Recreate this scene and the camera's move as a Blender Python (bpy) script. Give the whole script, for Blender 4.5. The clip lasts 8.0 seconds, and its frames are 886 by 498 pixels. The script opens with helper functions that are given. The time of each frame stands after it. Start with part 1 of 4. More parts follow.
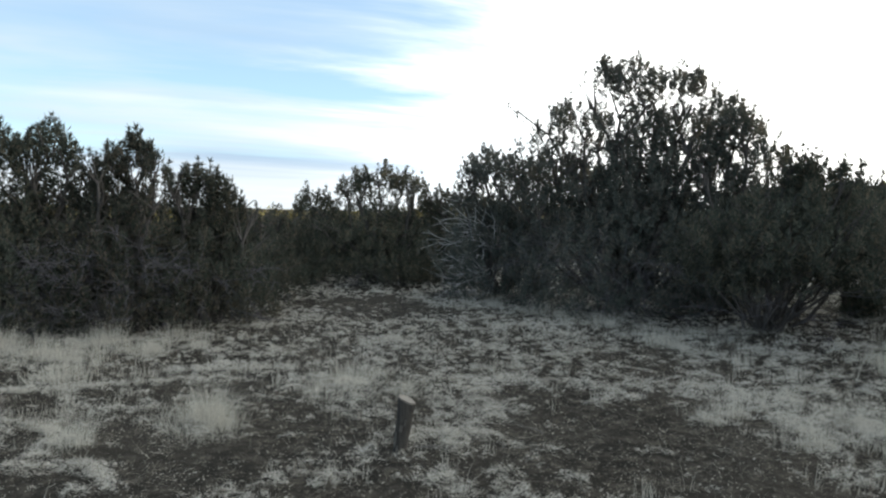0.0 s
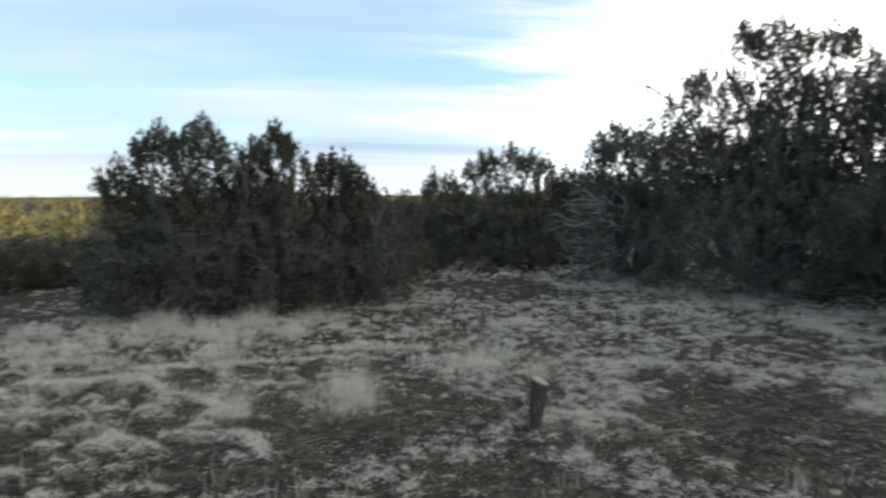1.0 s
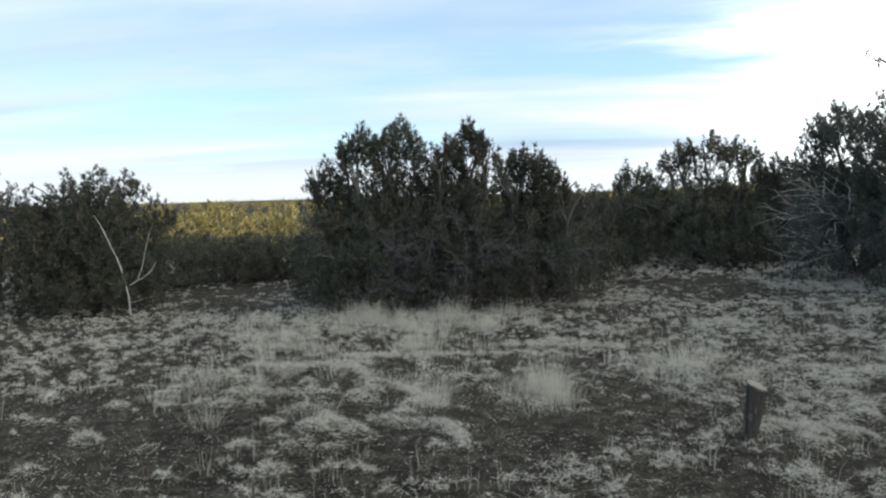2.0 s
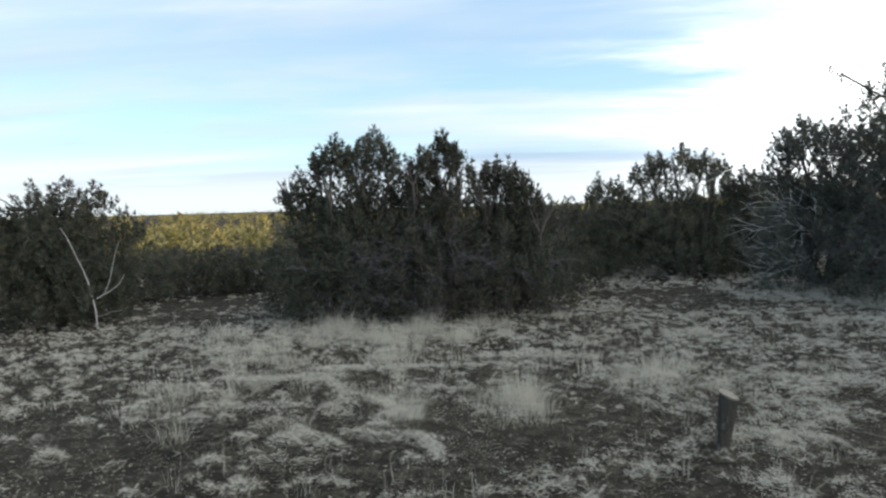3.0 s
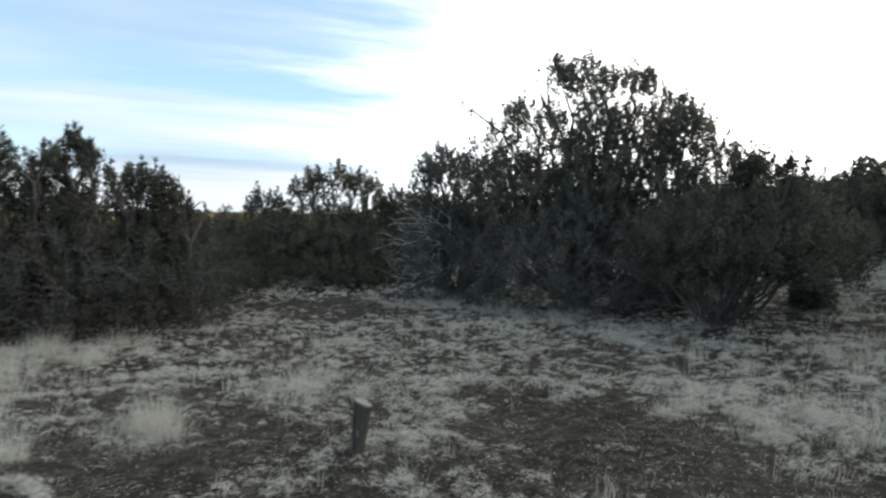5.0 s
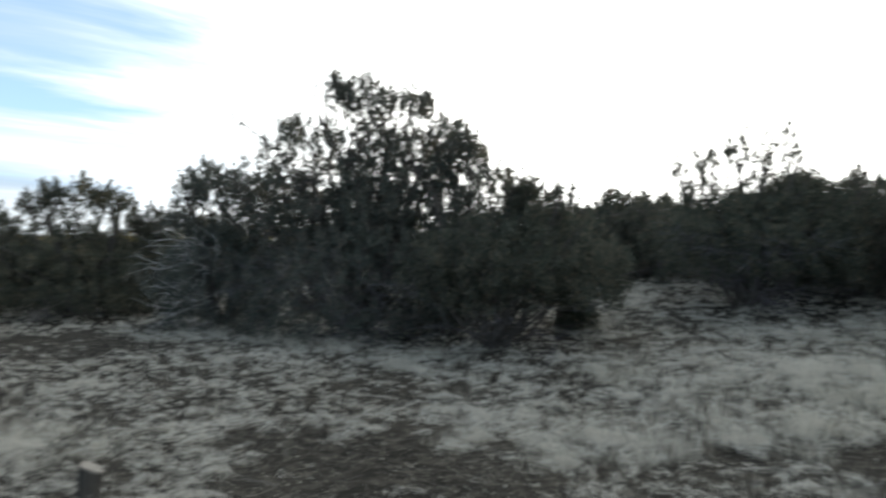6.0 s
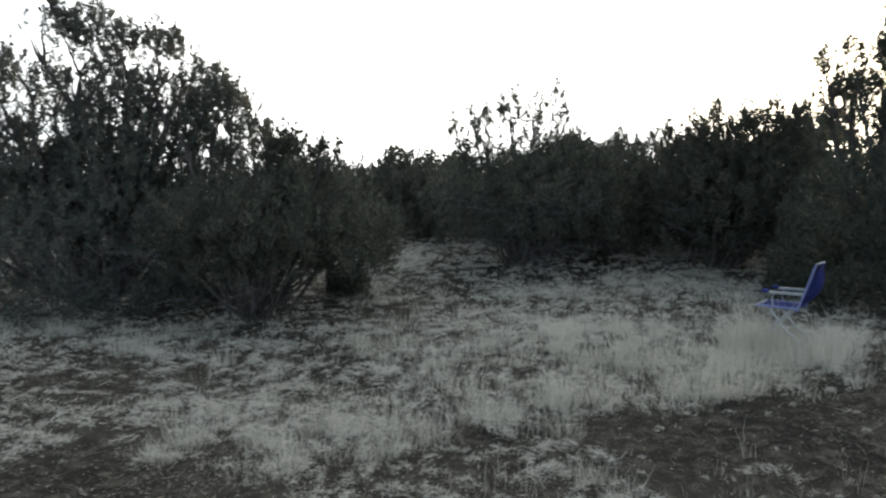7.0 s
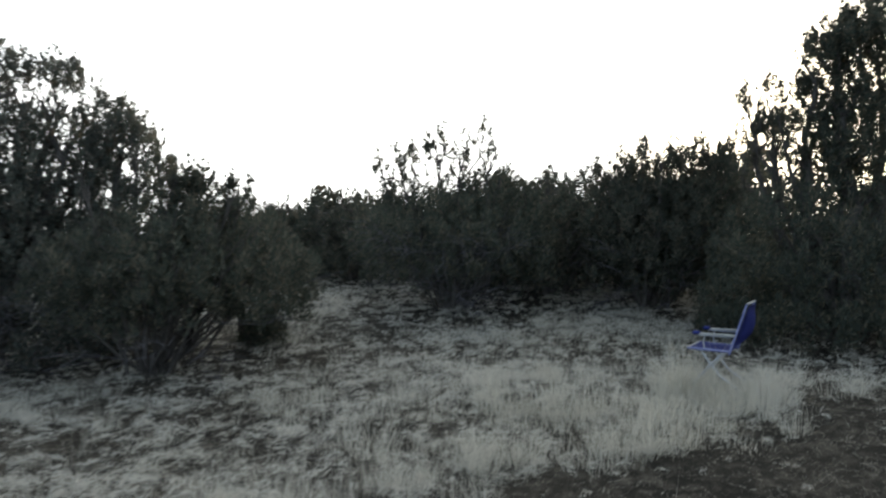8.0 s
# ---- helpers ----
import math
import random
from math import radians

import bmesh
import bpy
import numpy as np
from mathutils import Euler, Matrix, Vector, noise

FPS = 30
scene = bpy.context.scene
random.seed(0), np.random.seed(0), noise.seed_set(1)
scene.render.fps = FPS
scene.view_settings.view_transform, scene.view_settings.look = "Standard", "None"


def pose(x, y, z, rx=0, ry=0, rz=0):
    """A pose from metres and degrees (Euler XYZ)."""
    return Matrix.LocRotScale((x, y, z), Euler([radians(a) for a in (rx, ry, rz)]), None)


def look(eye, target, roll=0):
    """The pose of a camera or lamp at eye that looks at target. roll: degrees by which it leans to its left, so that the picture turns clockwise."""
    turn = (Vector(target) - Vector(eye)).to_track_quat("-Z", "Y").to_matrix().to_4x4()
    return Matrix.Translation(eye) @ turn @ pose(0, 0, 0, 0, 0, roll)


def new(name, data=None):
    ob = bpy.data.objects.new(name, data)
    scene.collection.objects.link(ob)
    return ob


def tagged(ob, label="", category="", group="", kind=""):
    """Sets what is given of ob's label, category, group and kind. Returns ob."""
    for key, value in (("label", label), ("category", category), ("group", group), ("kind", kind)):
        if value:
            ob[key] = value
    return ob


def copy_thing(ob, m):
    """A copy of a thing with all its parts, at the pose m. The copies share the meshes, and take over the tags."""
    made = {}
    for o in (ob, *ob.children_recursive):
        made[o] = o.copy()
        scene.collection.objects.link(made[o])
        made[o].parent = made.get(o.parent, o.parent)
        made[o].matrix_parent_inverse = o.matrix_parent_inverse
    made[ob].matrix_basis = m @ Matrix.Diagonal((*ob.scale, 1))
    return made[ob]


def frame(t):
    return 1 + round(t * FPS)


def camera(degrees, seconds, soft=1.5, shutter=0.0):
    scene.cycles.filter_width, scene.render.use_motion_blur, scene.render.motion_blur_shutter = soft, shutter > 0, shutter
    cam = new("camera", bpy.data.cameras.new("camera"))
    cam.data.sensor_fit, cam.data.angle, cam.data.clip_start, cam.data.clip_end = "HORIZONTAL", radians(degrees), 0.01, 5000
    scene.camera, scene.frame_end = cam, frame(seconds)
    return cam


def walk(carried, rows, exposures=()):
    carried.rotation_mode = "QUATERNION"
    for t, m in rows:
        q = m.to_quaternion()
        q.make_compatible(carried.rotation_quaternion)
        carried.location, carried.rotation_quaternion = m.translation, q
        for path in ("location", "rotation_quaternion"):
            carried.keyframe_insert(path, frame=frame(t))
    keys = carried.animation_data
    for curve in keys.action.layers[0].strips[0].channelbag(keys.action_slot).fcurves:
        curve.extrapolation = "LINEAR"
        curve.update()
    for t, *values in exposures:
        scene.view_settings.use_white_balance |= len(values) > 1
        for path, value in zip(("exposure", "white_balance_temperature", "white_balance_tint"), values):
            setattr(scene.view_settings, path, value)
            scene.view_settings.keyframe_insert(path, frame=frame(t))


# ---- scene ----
cam = camera(65.0, 8.0, soft=2.2, shutter=0.4)
# seconds, x, y, z, yaw, pitch, roll
ROWS = [
    (0, 0.000, 0.000, 1.593, 0.00, -3.00, 1.35),
    (0.5, 0.004, -0.009, 1.592, 1.74, -3.56, 0.08),
    (1, -0.035, -0.022, 1.586, 10.31, -4.48, -0.32),
    (1.5, -0.082, -0.025, 1.580, 19.94, -4.45, -1.19),
    (1.7, -0.111, -0.009, 1.564, 23.12, -4.70, -1.54),
    (2.05, -0.125, -0.001, 1.557, 25.66, -4.39, -1.60),
    (2.4, -0.135, 0.004, 1.552, 25.74, -3.70, -1.56),
    (2.8, -0.138, 0.008, 1.549, 24.33, -3.30, -1.53),
    (3, -0.134, 0.014, 1.549, 23.40, -3.49, -1.57),
    (3.5, -0.094, 0.002, 1.558, 17.12, -3.21, -1.18),
    (4, -0.060, -0.010, 1.564, 9.96, -3.49, -1.04),
    (4.5, -0.022, -0.017, 1.572, 1.56, -2.90, 0.16),
    (4.7, -0.011, -0.009, 1.574, -0.81, -3.01, 0.52),
    (5.05, -0.002, 0.165, 1.556, -4.44, -2.74, 0.85),
    (5.45, 0.018, 0.465, 1.522, -10.20, -1.90, 1.30),
    (5.8, 0.043, 0.702, 1.498, -16.59, -1.04, 1.54),
    (6, 0.084, 0.690, 1.503, -22.05, -0.34, 1.33),
    (6.5, 0.501, 0.987, 1.519, -31.42, -0.98, 0.71),
    (7, 0.912, 1.160, 1.529, -38.25, -3.36, 1.12),
    (7.5, 0.990, 1.165, 1.534, -39.96, -2.01, 0.03),
    (8, 1.412, 1.385, 1.537, -42.99, 0.03, 0.50),
]


def held(x, y, z, yaw, pitch, roll):
    """A camera pose: yaw to the left from +y, pitch up, roll to its left."""
    return pose(x, y, z, 0, 0, yaw) @ pose(0, 0, 0, 90 + pitch, 0, 0) @ pose(0, 0, 0, 0, 0, roll)


walk(cam, [(t, held(*row)) for t, *row in ROWS], [(0.0, 0.13, 6600, 7), (4.7, 0.13, 6600, 7), (6.0, 0.15, 6600, 7), (8.0, 0.15, 6600, 7)])

# ---- sky and sun ----
SUN_BEARING, SUN_HEIGHT = 72.0, 3.6
SKY, SKY_STRENGTH = 0.19, 1.32
CLOUD_SHIFT, CLOUD_TURN, STREAK_TURN = (0.42, -0.25, 0.0), -20.0, -16.0
sun_way = Vector((math.sin(radians(SUN_BEARING)) * math.cos(radians(SUN_HEIGHT)),
                  math.cos(radians(SUN_BEARING)) * math.cos(radians(SUN_HEIGHT)), math.sin(radians(SUN_HEIGHT))))
sun = new("sun", bpy.data.lights.new("sun", "SUN"))
sun.data.energy, sun.data.angle, sun.data.color = 5.0, radians(0.6), (1.0, 0.74, 0.45)
sun.matrix_world = look(sun_way * 50, (0, 0, 0))


class Nodes:
    """Short-hand for a node tree."""

    def __init__(self, tree):
        self.tree = tree
        tree.nodes.clear()

    def add(self, kind, ins=None):
        n = self.tree.nodes.new(kind)
        self.feed(n, ins or {})
        return n

    def feed(self, n, ins):
        for key, value in ins.items():
            if isinstance(value, bpy.types.NodeSocket):
                self.tree.links.new(value, n.inputs[key])
            else:
                n.inputs[key].default_value = value

    def math(self, op, a, b=0.0, clamp=False):
        n = self.add("ShaderNodeMath", {0: a, 1: b})
        n.operation, n.use_clamp = op, clamp
        return n.outputs[0]

    def mix(self, fac, a, b, blend="MIX"):
        n = self.add("ShaderNodeMix")
        n.data_type, n.blend_type = "RGBA", blend
        self.feed(n, {0: fac, 6: a, 7: b})
        return n.outputs[2]

    def ramp(self, fac, stops):
        n = self.add("ShaderNodeValToRGB", {0: fac})
        e = n.color_ramp.elements
        while len(e) < len(stops):
            e.new(0.5)
        for i, (at, col) in enumerate(stops):
            e[i].position, e[i].color = at, (col, col, col, 1) if isinstance(col, float) else (*col, 1)
        return n.outputs[0]

    def noise(self, vec, scale, detail=3.0, rough=0.5, distortion=0.0):
        return self.add("ShaderNodeTexNoise", {"Vector": vec, "Scale": scale, "Detail": detail, "Roughness": rough, "Distortion": distortion}).outputs["Fac"]


world = bpy.data.worlds.new("sky")
scene.world = world
world.use_nodes = True
w = Nodes(world.node_tree)
sky_node = w.add("ShaderNodeTexSky")
sky_node.sky_type, sky_node.sun_disc = "NISHITA", False
sky_node.sun_elevation, sky_node.sun_rotation = radians(SUN_HEIGHT + 7), radians(SUN_BEARING)
sky_node.altitude, sky_node.air_density, sky_node.dust_density, sky_node.ozone_density = 1600.0, 1.0, 0.6, 1.5
sky = sky_node.outputs[0]
way = w.add("ShaderNodeTexCoord").outputs["Generated"]
axes = w.add("ShaderNodeSeparateXYZ", {0: way}).outputs
up = w.math("MAXIMUM", axes[2], 0.0)
flat = w.math("ADD", up, 0.10)
deck = w.add("ShaderNodeCombineXYZ", {0: w.math("DIVIDE", axes[0], flat), 1: w.math("DIVIDE", axes[1], flat), 2: 0.0}).outputs[0]
deck = w.add("ShaderNodeMapping", {"Vector": deck, "Rotation": (0, 0, radians(STREAK_TURN))}).outputs[0]
deck = w.add("ShaderNodeMapping", {"Vector": deck, "Location": CLOUD_SHIFT, "Rotation": (0, 0, radians(CLOUD_TURN)), "Scale": (0.42, 1.0, 1.0)}).outputs[0]
broad = w.noise(deck, 0.55, 5.0, 0.55, 0.4)
fine = w.noise(deck, 1.7, 6.0, 0.6, 0.3)
dot = w.add("ShaderNodeVectorMath", {0: way, 1: tuple(sun_way)})
dot.operation = "DOT_PRODUCT"
facing = dot.outputs["Value"]
sunward = w.math("ADD", facing, w.math("MULTIPLY", w.math("SUBTRACT", fine, 0.5), 0.5))
ease = w.add("ShaderNodeMapRange", {"Value": sunward, "From Min": 0.0, "From Max": 0.8})
ease.interpolation_type = "SMOOTHERSTEP"
near_sun = ease.outputs[0]
amount = w.math("ADD", w.math("ADD", broad, w.math("MULTIPLY", fine, 0.35)), w.math("MULTIPLY", near_sun, 0.5))
amount = w.math("ADD", amount, w.math("MULTIPLY", w.ramp(up, [(0.02, 1.0), (0.065, 0.0)]), 0.34))
cover = w.ramp(amount, [(0.54, 0.0), (0.78, 1.0)])
streaks = w.add("ShaderNodeMapping", {"Vector": deck, "Scale": (0.5, 2.0, 1.0)}).outputs[0]
thick = w.ramp(w.noise(streaks, 0.55, 3.0, 0.45, 0.5), [(0.38, 0.0), (0.66, 1.0)])
bright = w.math("ADD", w.math("MULTIPLY", near_sun, 1.65), 1.0)
thick = w.math("MULTIPLY", thick, w.ramp(up, [(0.025, 0.0), (0.06, 1.0)]))
cloud = w.mix(w.math("MULTIPLY", thick, w.math("SUBTRACT", 1.0, near_sun, True)), (0.665, 0.722, 0.78, 1), (0.37, 0.485, 0.63, 1))
cloud = w.mix(w.math("MULTIPLY", near_sun, 0.85), cloud, (0.77, 0.757, 0.738, 1))
aureole = w.ramp(facing, [(0.955, 0.0), (1.0, 1.0)])
cloud = w.mix(aureole, cloud, (2.2, 1.9, 1.45, 1))
cloud = w.mix(1.0, cloud, w.add("ShaderNodeCombineXYZ", {0: bright, 1: bright, 2: bright}).outputs[0], "MULTIPLY")
clear = w.mix(1.0, sky, (SKY * 0.94, SKY * 1.04, SKY * 1.12, 1), "MULTIPLY")
clear = w.mix(0.38, clear, (0.49, 0.64, 0.81, 1))
w.add("ShaderNodeOutputWorld", {0: w.add("ShaderNodeBackground", {"Color": w.mix(cover, clear, cloud), "Strength": SKY_STRENGTH}).outputs[0]})


# ---- materials ----
def material(name):
    m = bpy.data.materials.new(name)
    m.use_nodes = True
    n = Nodes(m.node_tree)
    n.place = n.add("ShaderNodeTexCoord").outputs["Object"]
    return m, n


def finish(n, color, rough=0.85, bump=None, strength=0.4, distance=0.01, metal=0.0, gloss=0.3):
    ins = {"Base Color": color, "Roughness": rough, "Metallic": metal, "Specular IOR Level": gloss}
    if bump is not None:
        ins["Normal"] = n.add("ShaderNodeBump", {"Height": bump, "Strength": strength, "Distance": distance}).outputs[0]
    return n.add("ShaderNodeBsdfPrincipled", ins).outputs[0]


def close(n, shader):
    n.add("ShaderNodeOutputMaterial", {0: shader})


def mat_leaves(name, dark, light, dry):
    """Scale-leaved sprays: each spray its own tone, some of them browned, with light passing through."""
    m, n = material(name)
    own = n.add("ShaderNodeNewGeometry").outputs["Random Per Island"]
    tree = n.add("ShaderNodeObjectInfo").outputs["Random"]
    tone = n.mix(own, (*dark, 1), (*light, 1))
    tone = n.mix(n.ramp(n.math("ADD", n.math("MULTIPLY", own, 0.7), n.math("MULTIPLY", n.noise(n.place, 1.6, 2.0), 0.6)), [(0.74, 0.0), (0.95, 1.0)]), tone, (*dry, 1))
    hue = n.add("ShaderNodeHueSaturation", {"Hue": n.math("ADD", n.math("MULTIPLY", tree, 0.03), 0.485), "Value": n.math("ADD", n.math("MULTIPLY", tree, 0.16), 0.9), "Color": tone}).outputs[0]
    through_light = n.add("ShaderNodeBsdfTranslucent", {"Color": hue}).outputs[0]
    close(n, n.add("ShaderNodeMixShader", {0: 0.38, 1: finish(n, hue, 0.75, gloss=0.2), 2: through_light}).outputs[0])
    return m


def mat_bark(name, dark, light, scale=1.0):
    m, n = material(name)
    long = n.add("ShaderNodeMapping", {"Vector": n.place, "Scale": (40 * scale, 40 * scale, 5 * scale)}).outputs[0]
    strips = n.noise(long, 1.0, 4.0, 0.6, 0.6)
    stain = n.noise(n.place, 3.0, 3.0)
    tone = n.mix(n.ramp(strips, [(0.3, 0.0), (0.7, 1.0)]), (*dark, 1), (*light, 1))
    tone = n.mix(n.math("MULTIPLY", stain, 0.5), tone, (dark[0] * 0.6, dark[1] * 0.6, dark[2] * 0.6, 1))
    close(n, finish(n, tone, 0.9, strips, 0.7, 0.01))
    return m


def mat_grass(name, pale, straw, grey):
    m, n = material(name)
    own = n.add("ShaderNodeNewGeometry").outputs["Random Per Island"]
    tone = n.mix(own, (*pale, 1), (*straw, 1))
    tone = n.mix(n.ramp(n.noise(n.place, 0.9, 3.0), [(0.4, 0.0), (0.65, 1.0)]), tone, n.mix(own, (*grey, 1), (*pale, 1)))
    t = n.add("ShaderNodeBsdfTranslucent", {"Color": tone}).outputs[0]
    close(n, n.add("ShaderNodeMixShader", {0: 0.4, 1: finish(n, tone, 0.8, gloss=0.15), 2: t}).outputs[0])
    return m


def mat_soil():
    m, n = material("dry_soil")
    patch = n.noise(n.place, 0.55, 4.0, 0.6, 0.3)
    clod = n.noise(n.place, 9.0, 5.0, 0.65)
    grit = n.noise(n.place, 55.0, 3.0, 0.7)
    tone = n.mix(n.ramp(patch, [(0.35, 0.0), (0.65, 1.0)]), (0.011, 0.0100, 0.0078, 1), (0.029, 0.0258, 0.0203, 1))
    tone = n.mix(n.ramp(clod, [(0.46, 0.0), (0.64, 0.85)]), tone, (0.060, 0.0535, 0.042, 1))
    litter = n.ramp(n.math("ADD", n.math("MULTIPLY", grit, 0.6), n.math("MULTIPLY", clod, 0.4)), [(0.55, 0.0), (0.66, 1.0)])
    tone = n.mix(n.math("MULTIPLY", litter, 0.4), tone, (0.20, 0.18, 0.155, 1))
    relief = n.math("ADD", n.math("MULTIPLY", clod, 0.7), n.math("MULTIPLY", grit, 0.3))
    close(n, finish(n, tone, 0.95, relief, 0.9, 0.04, gloss=0.1))
    return m


def mat_plain(name, color, worn, rough=0.6, metal=0.0, scale=18.0, gloss=0.4):
    m, n = material(name)
    wear = n.noise(n.place, scale, 5.0, 0.65)
    grain = n.noise(n.place, scale * 9, 3.0)
    tone = n.mix(n.ramp(wear, [(0.45, 0.0), (0.72, 0.8)]), (*color, 1), (*worn, 1))
    close(n, finish(n, tone, rough, grain, 0.25, 0.002, metal, gloss))
    return m


def mat_webbing():
    m, n = material("woven_fabric")
    weave = n.add("ShaderNodeTexWave", {"Vector": n.place, "Scale": 60.0, "Distortion": 0.4}).outputs["Fac"]
    fade = n.noise(n.place, 5.0, 4.0)
    tone = n.mix(n.ramp(fade, [(0.3, 0.0), (0.75, 1.0)]), (0.018, 0.026, 0.14, 1), (0.04, 0.055, 0.24, 1))
    close(n, finish(n, tone, 0.8, weave, 0.3, 0.002))
    return m


LEAVES = mat_leaves("juniper_leaves", (0.042, 0.050, 0.041), (0.090, 0.100, 0.076), (0.135, 0.116, 0.086))
# grey leaf colour, lightened past LEAVES in place of glare from the bright sky
LEAVES_GREY_GLARE = mat_leaves("grey_glare_juniper_leaves", (0.064, 0.078, 0.070), (0.140, 0.158, 0.137), (0.175, 0.155, 0.128))
# yellow sunlight and dark gaps of shade are mixed into these leaf colours
LEAVES_FAR_SUN = mat_leaves("sun_painted_woodland_leaves", (0.07, 0.066, 0.026), (0.36, 0.305, 0.10), (0.36, 0.31, 0.16))
BARK = mat_bark("juniper_bark", (0.050, 0.045, 0.042), (0.145, 0.132, 0.120))
DEAD = mat_bark("dead_wood", (0.08, 0.076, 0.086), (0.20, 0.192, 0.207), 2.0)
STICK = mat_bark("weathered_stick", (0.12, 0.11, 0.098), (0.27, 0.25, 0.225), 2.0)
BLEACHED = mat_bark("bleached_wood", (0.40, 0.395, 0.39), (0.66, 0.65, 0.64), 2.0)
POST = mat_bark("weathered_post", (0.028, 0.026, 0.023), (0.098, 0.090, 0.079), 1.5)
CUT = mat_plain("cut_wood", (0.20, 0.185, 0.16), (0.14, 0.12, 0.10), 0.85, scale=30.0)
PEELED = mat_plain("peeled_wood", (0.30, 0.285, 0.26), (0.10, 0.09, 0.08), 0.9, scale=60.0)
GRASS = mat_grass("dry_grass", (0.69, 0.665, 0.595), (0.44, 0.418, 0.362), (0.525, 0.506, 0.458))
TALL = mat_grass("bunchgrass", (0.665, 0.64, 0.56), (0.485, 0.46, 0.39), (0.56, 0.54, 0.485))
WEED = mat_grass("dead_weeds", (0.13, 0.105, 0.085), (0.20, 0.165, 0.13), (0.09, 0.075, 0.065))
STUBBLE = mat_grass("stubble", (0.34, 0.31, 0.26), (0.15, 0.13, 0.105), (0.24, 0.225, 0.195))
CHAFF = mat_grass("chaff", (0.55, 0.52, 0.45), (0.26, 0.23, 0.18), (0.40, 0.38, 0.34))
SOIL = mat_soil()
FABRIC = mat_webbing()
ALUMINIUM = mat_plain("aluminium_tube", (0.50, 0.52, 0.56), (0.34, 0.35, 0.37), 0.42, 0.75, 12.0)
SLEEVE = mat_plain("sleeved_tube", (0.15, 0.17, 0.36), (0.28, 0.30, 0.44), 0.7)
ARM = mat_plain("armrest_plastic", (0.46, 0.45, 0.42), (0.22, 0.22, 0.24), 0.5)


# ---- building blocks ----
def raw_mesh(name, verts, quads, material, smooth=False):
    """A mesh from arrays: verts (n, 3), faces (m, 3) or (m, 4)."""
    me = bpy.data.meshes.new(name)
    verts, quads = np.asarray(verts, np.float32), np.asarray(quads, np.int32)
    k = quads.shape[1]
    me.vertices.add(len(verts))
    me.vertices.foreach_set("co", verts.ravel())
    me.loops.add(quads.size)
    me.loops.foreach_set("vertex_index", quads.ravel())
    me.polygons.add(len(quads))
    me.polygons.foreach_set("loop_start", np.arange(0, quads.size, k, dtype=np.int32))
    me.polygons.foreach_set("loop_total", np.full(len(quads), k, np.int32))
    me.polygons.foreach_set("use_smooth", np.full(len(quads), smooth))
    me.materials.append(material)
    me.update(calc_edges=True)
    me.validate()
    return me


def under(ob, parent):
    ob.parent = parent
    return ob


def part(name, bm, material, parent, label="", smooth=True):
    """Links a bmesh as one mesh object under a thing or a part."""
    me = bpy.data.meshes.new(name)
    for f in bm.faces:
        f.smooth = smooth
    bm.to_mesh(me)
    bm.free()
    me.materials.append(material)
    return tagged(under(new(name, me), parent), label)


def tube(points, radii, sides=6, rough=0.0, rng=None):
    """A bent tapered tube: verts and quads."""
    pts, radii = np.asarray(points, float), np.asarray(radii, float)
    along = np.gradient(pts, axis=0)
    along /= np.linalg.norm(along, axis=1, keepdims=True) + 1e-9
    ref = np.where(np.abs(along[:, 2:3]) > 0.9, np.array([[1.0, 0, 0]]), np.array([[0, 0, 1.0]]))
    a = np.cross(along, ref)
    a /= np.linalg.norm(a, axis=1, keepdims=True) + 1e-9
    b = np.cross(along, a)
    ang = np.arange(sides) * 2 * math.pi / sides
    r = radii[:, None, None] * np.ones((1, sides, 1))
    if rough and rng is not None:
        r = r * (1 + rough * rng.standard_normal((len(pts), sides, 1)))
    verts = (pts[:, None] + r * (np.cos(ang)[None, :, None] * a[:, None] + np.sin(ang)[None, :, None] * b[:, None])).reshape(-1, 3)
    i, j = np.meshgrid(np.arange(len(pts) - 1), np.arange(sides), indexing="ij")
    k = (j + 1) % sides
    quads = np.stack([i * sides + j, i * sides + k, (i + 1) * sides + k, (i + 1) * sides + j], -1).reshape(-1, 4)
    return verts, quads


def merged(pieces):
    verts, quads, base = [], [], 0
    for v, q in pieces:
        verts.append(v), quads.append(q + base)
        base += len(v)
    return np.concatenate(verts), np.concatenate(quads)


def bend(a, b, sag, rng, steps=6, wobble=0.05):
    """A crooked line from a to b, bowed by sag upwards."""
    a, b = np.asarray(a, float), np.asarray(b, float)
    u = np.linspace(0, 1, steps)[:, None]
    line = a + (b - a) * u
    line[:, 2] += sag * np.sin(math.pi * u[:, 0])
    size = np.linalg.norm(b - a)
    line[1:-1] += rng.standard_normal((steps - 2, 3)) * wobble * size
    return line


def sprays(centers, sizes, count, rng, length=(0.04, 0.09), width=0.0082, upright=0.8):
    """Leaf sprays round clump centres, upright and outward: pointed slivers."""
    n = len(centers) * count
    own = np.repeat(np.arange(len(centers)), count)
    d = rng.standard_normal((n, 3))
    d /= np.linalg.norm(d, axis=1, keepdims=True)
    r = rng.random(n) ** 0.45
    off = d * r[:, None] * sizes[own][:, None] * np.array([0.75, 0.75, 1.35])
    p = centers[own] + off
    way = d * 0.75 + np.array([0, 0, upright]) + rng.standard_normal((n, 3)) * 0.35
    way /= np.linalg.norm(way, axis=1, keepdims=True)
    side = np.cross(way, rng.standard_normal((n, 3)))
    side /= np.linalg.norm(side, axis=1, keepdims=True) + 1e-9
    size = (length[0] + (length[1] - length[0]) * rng.random(n))[:, None]
    wide = width * (0.6 + 0.8 * rng.random(n))[:, None]
    verts = np.stack([p - side * wide, p + side * wide, p + way * size], 1).reshape(-1, 3)
    return verts, np.arange(3 * n).reshape(-1, 3)


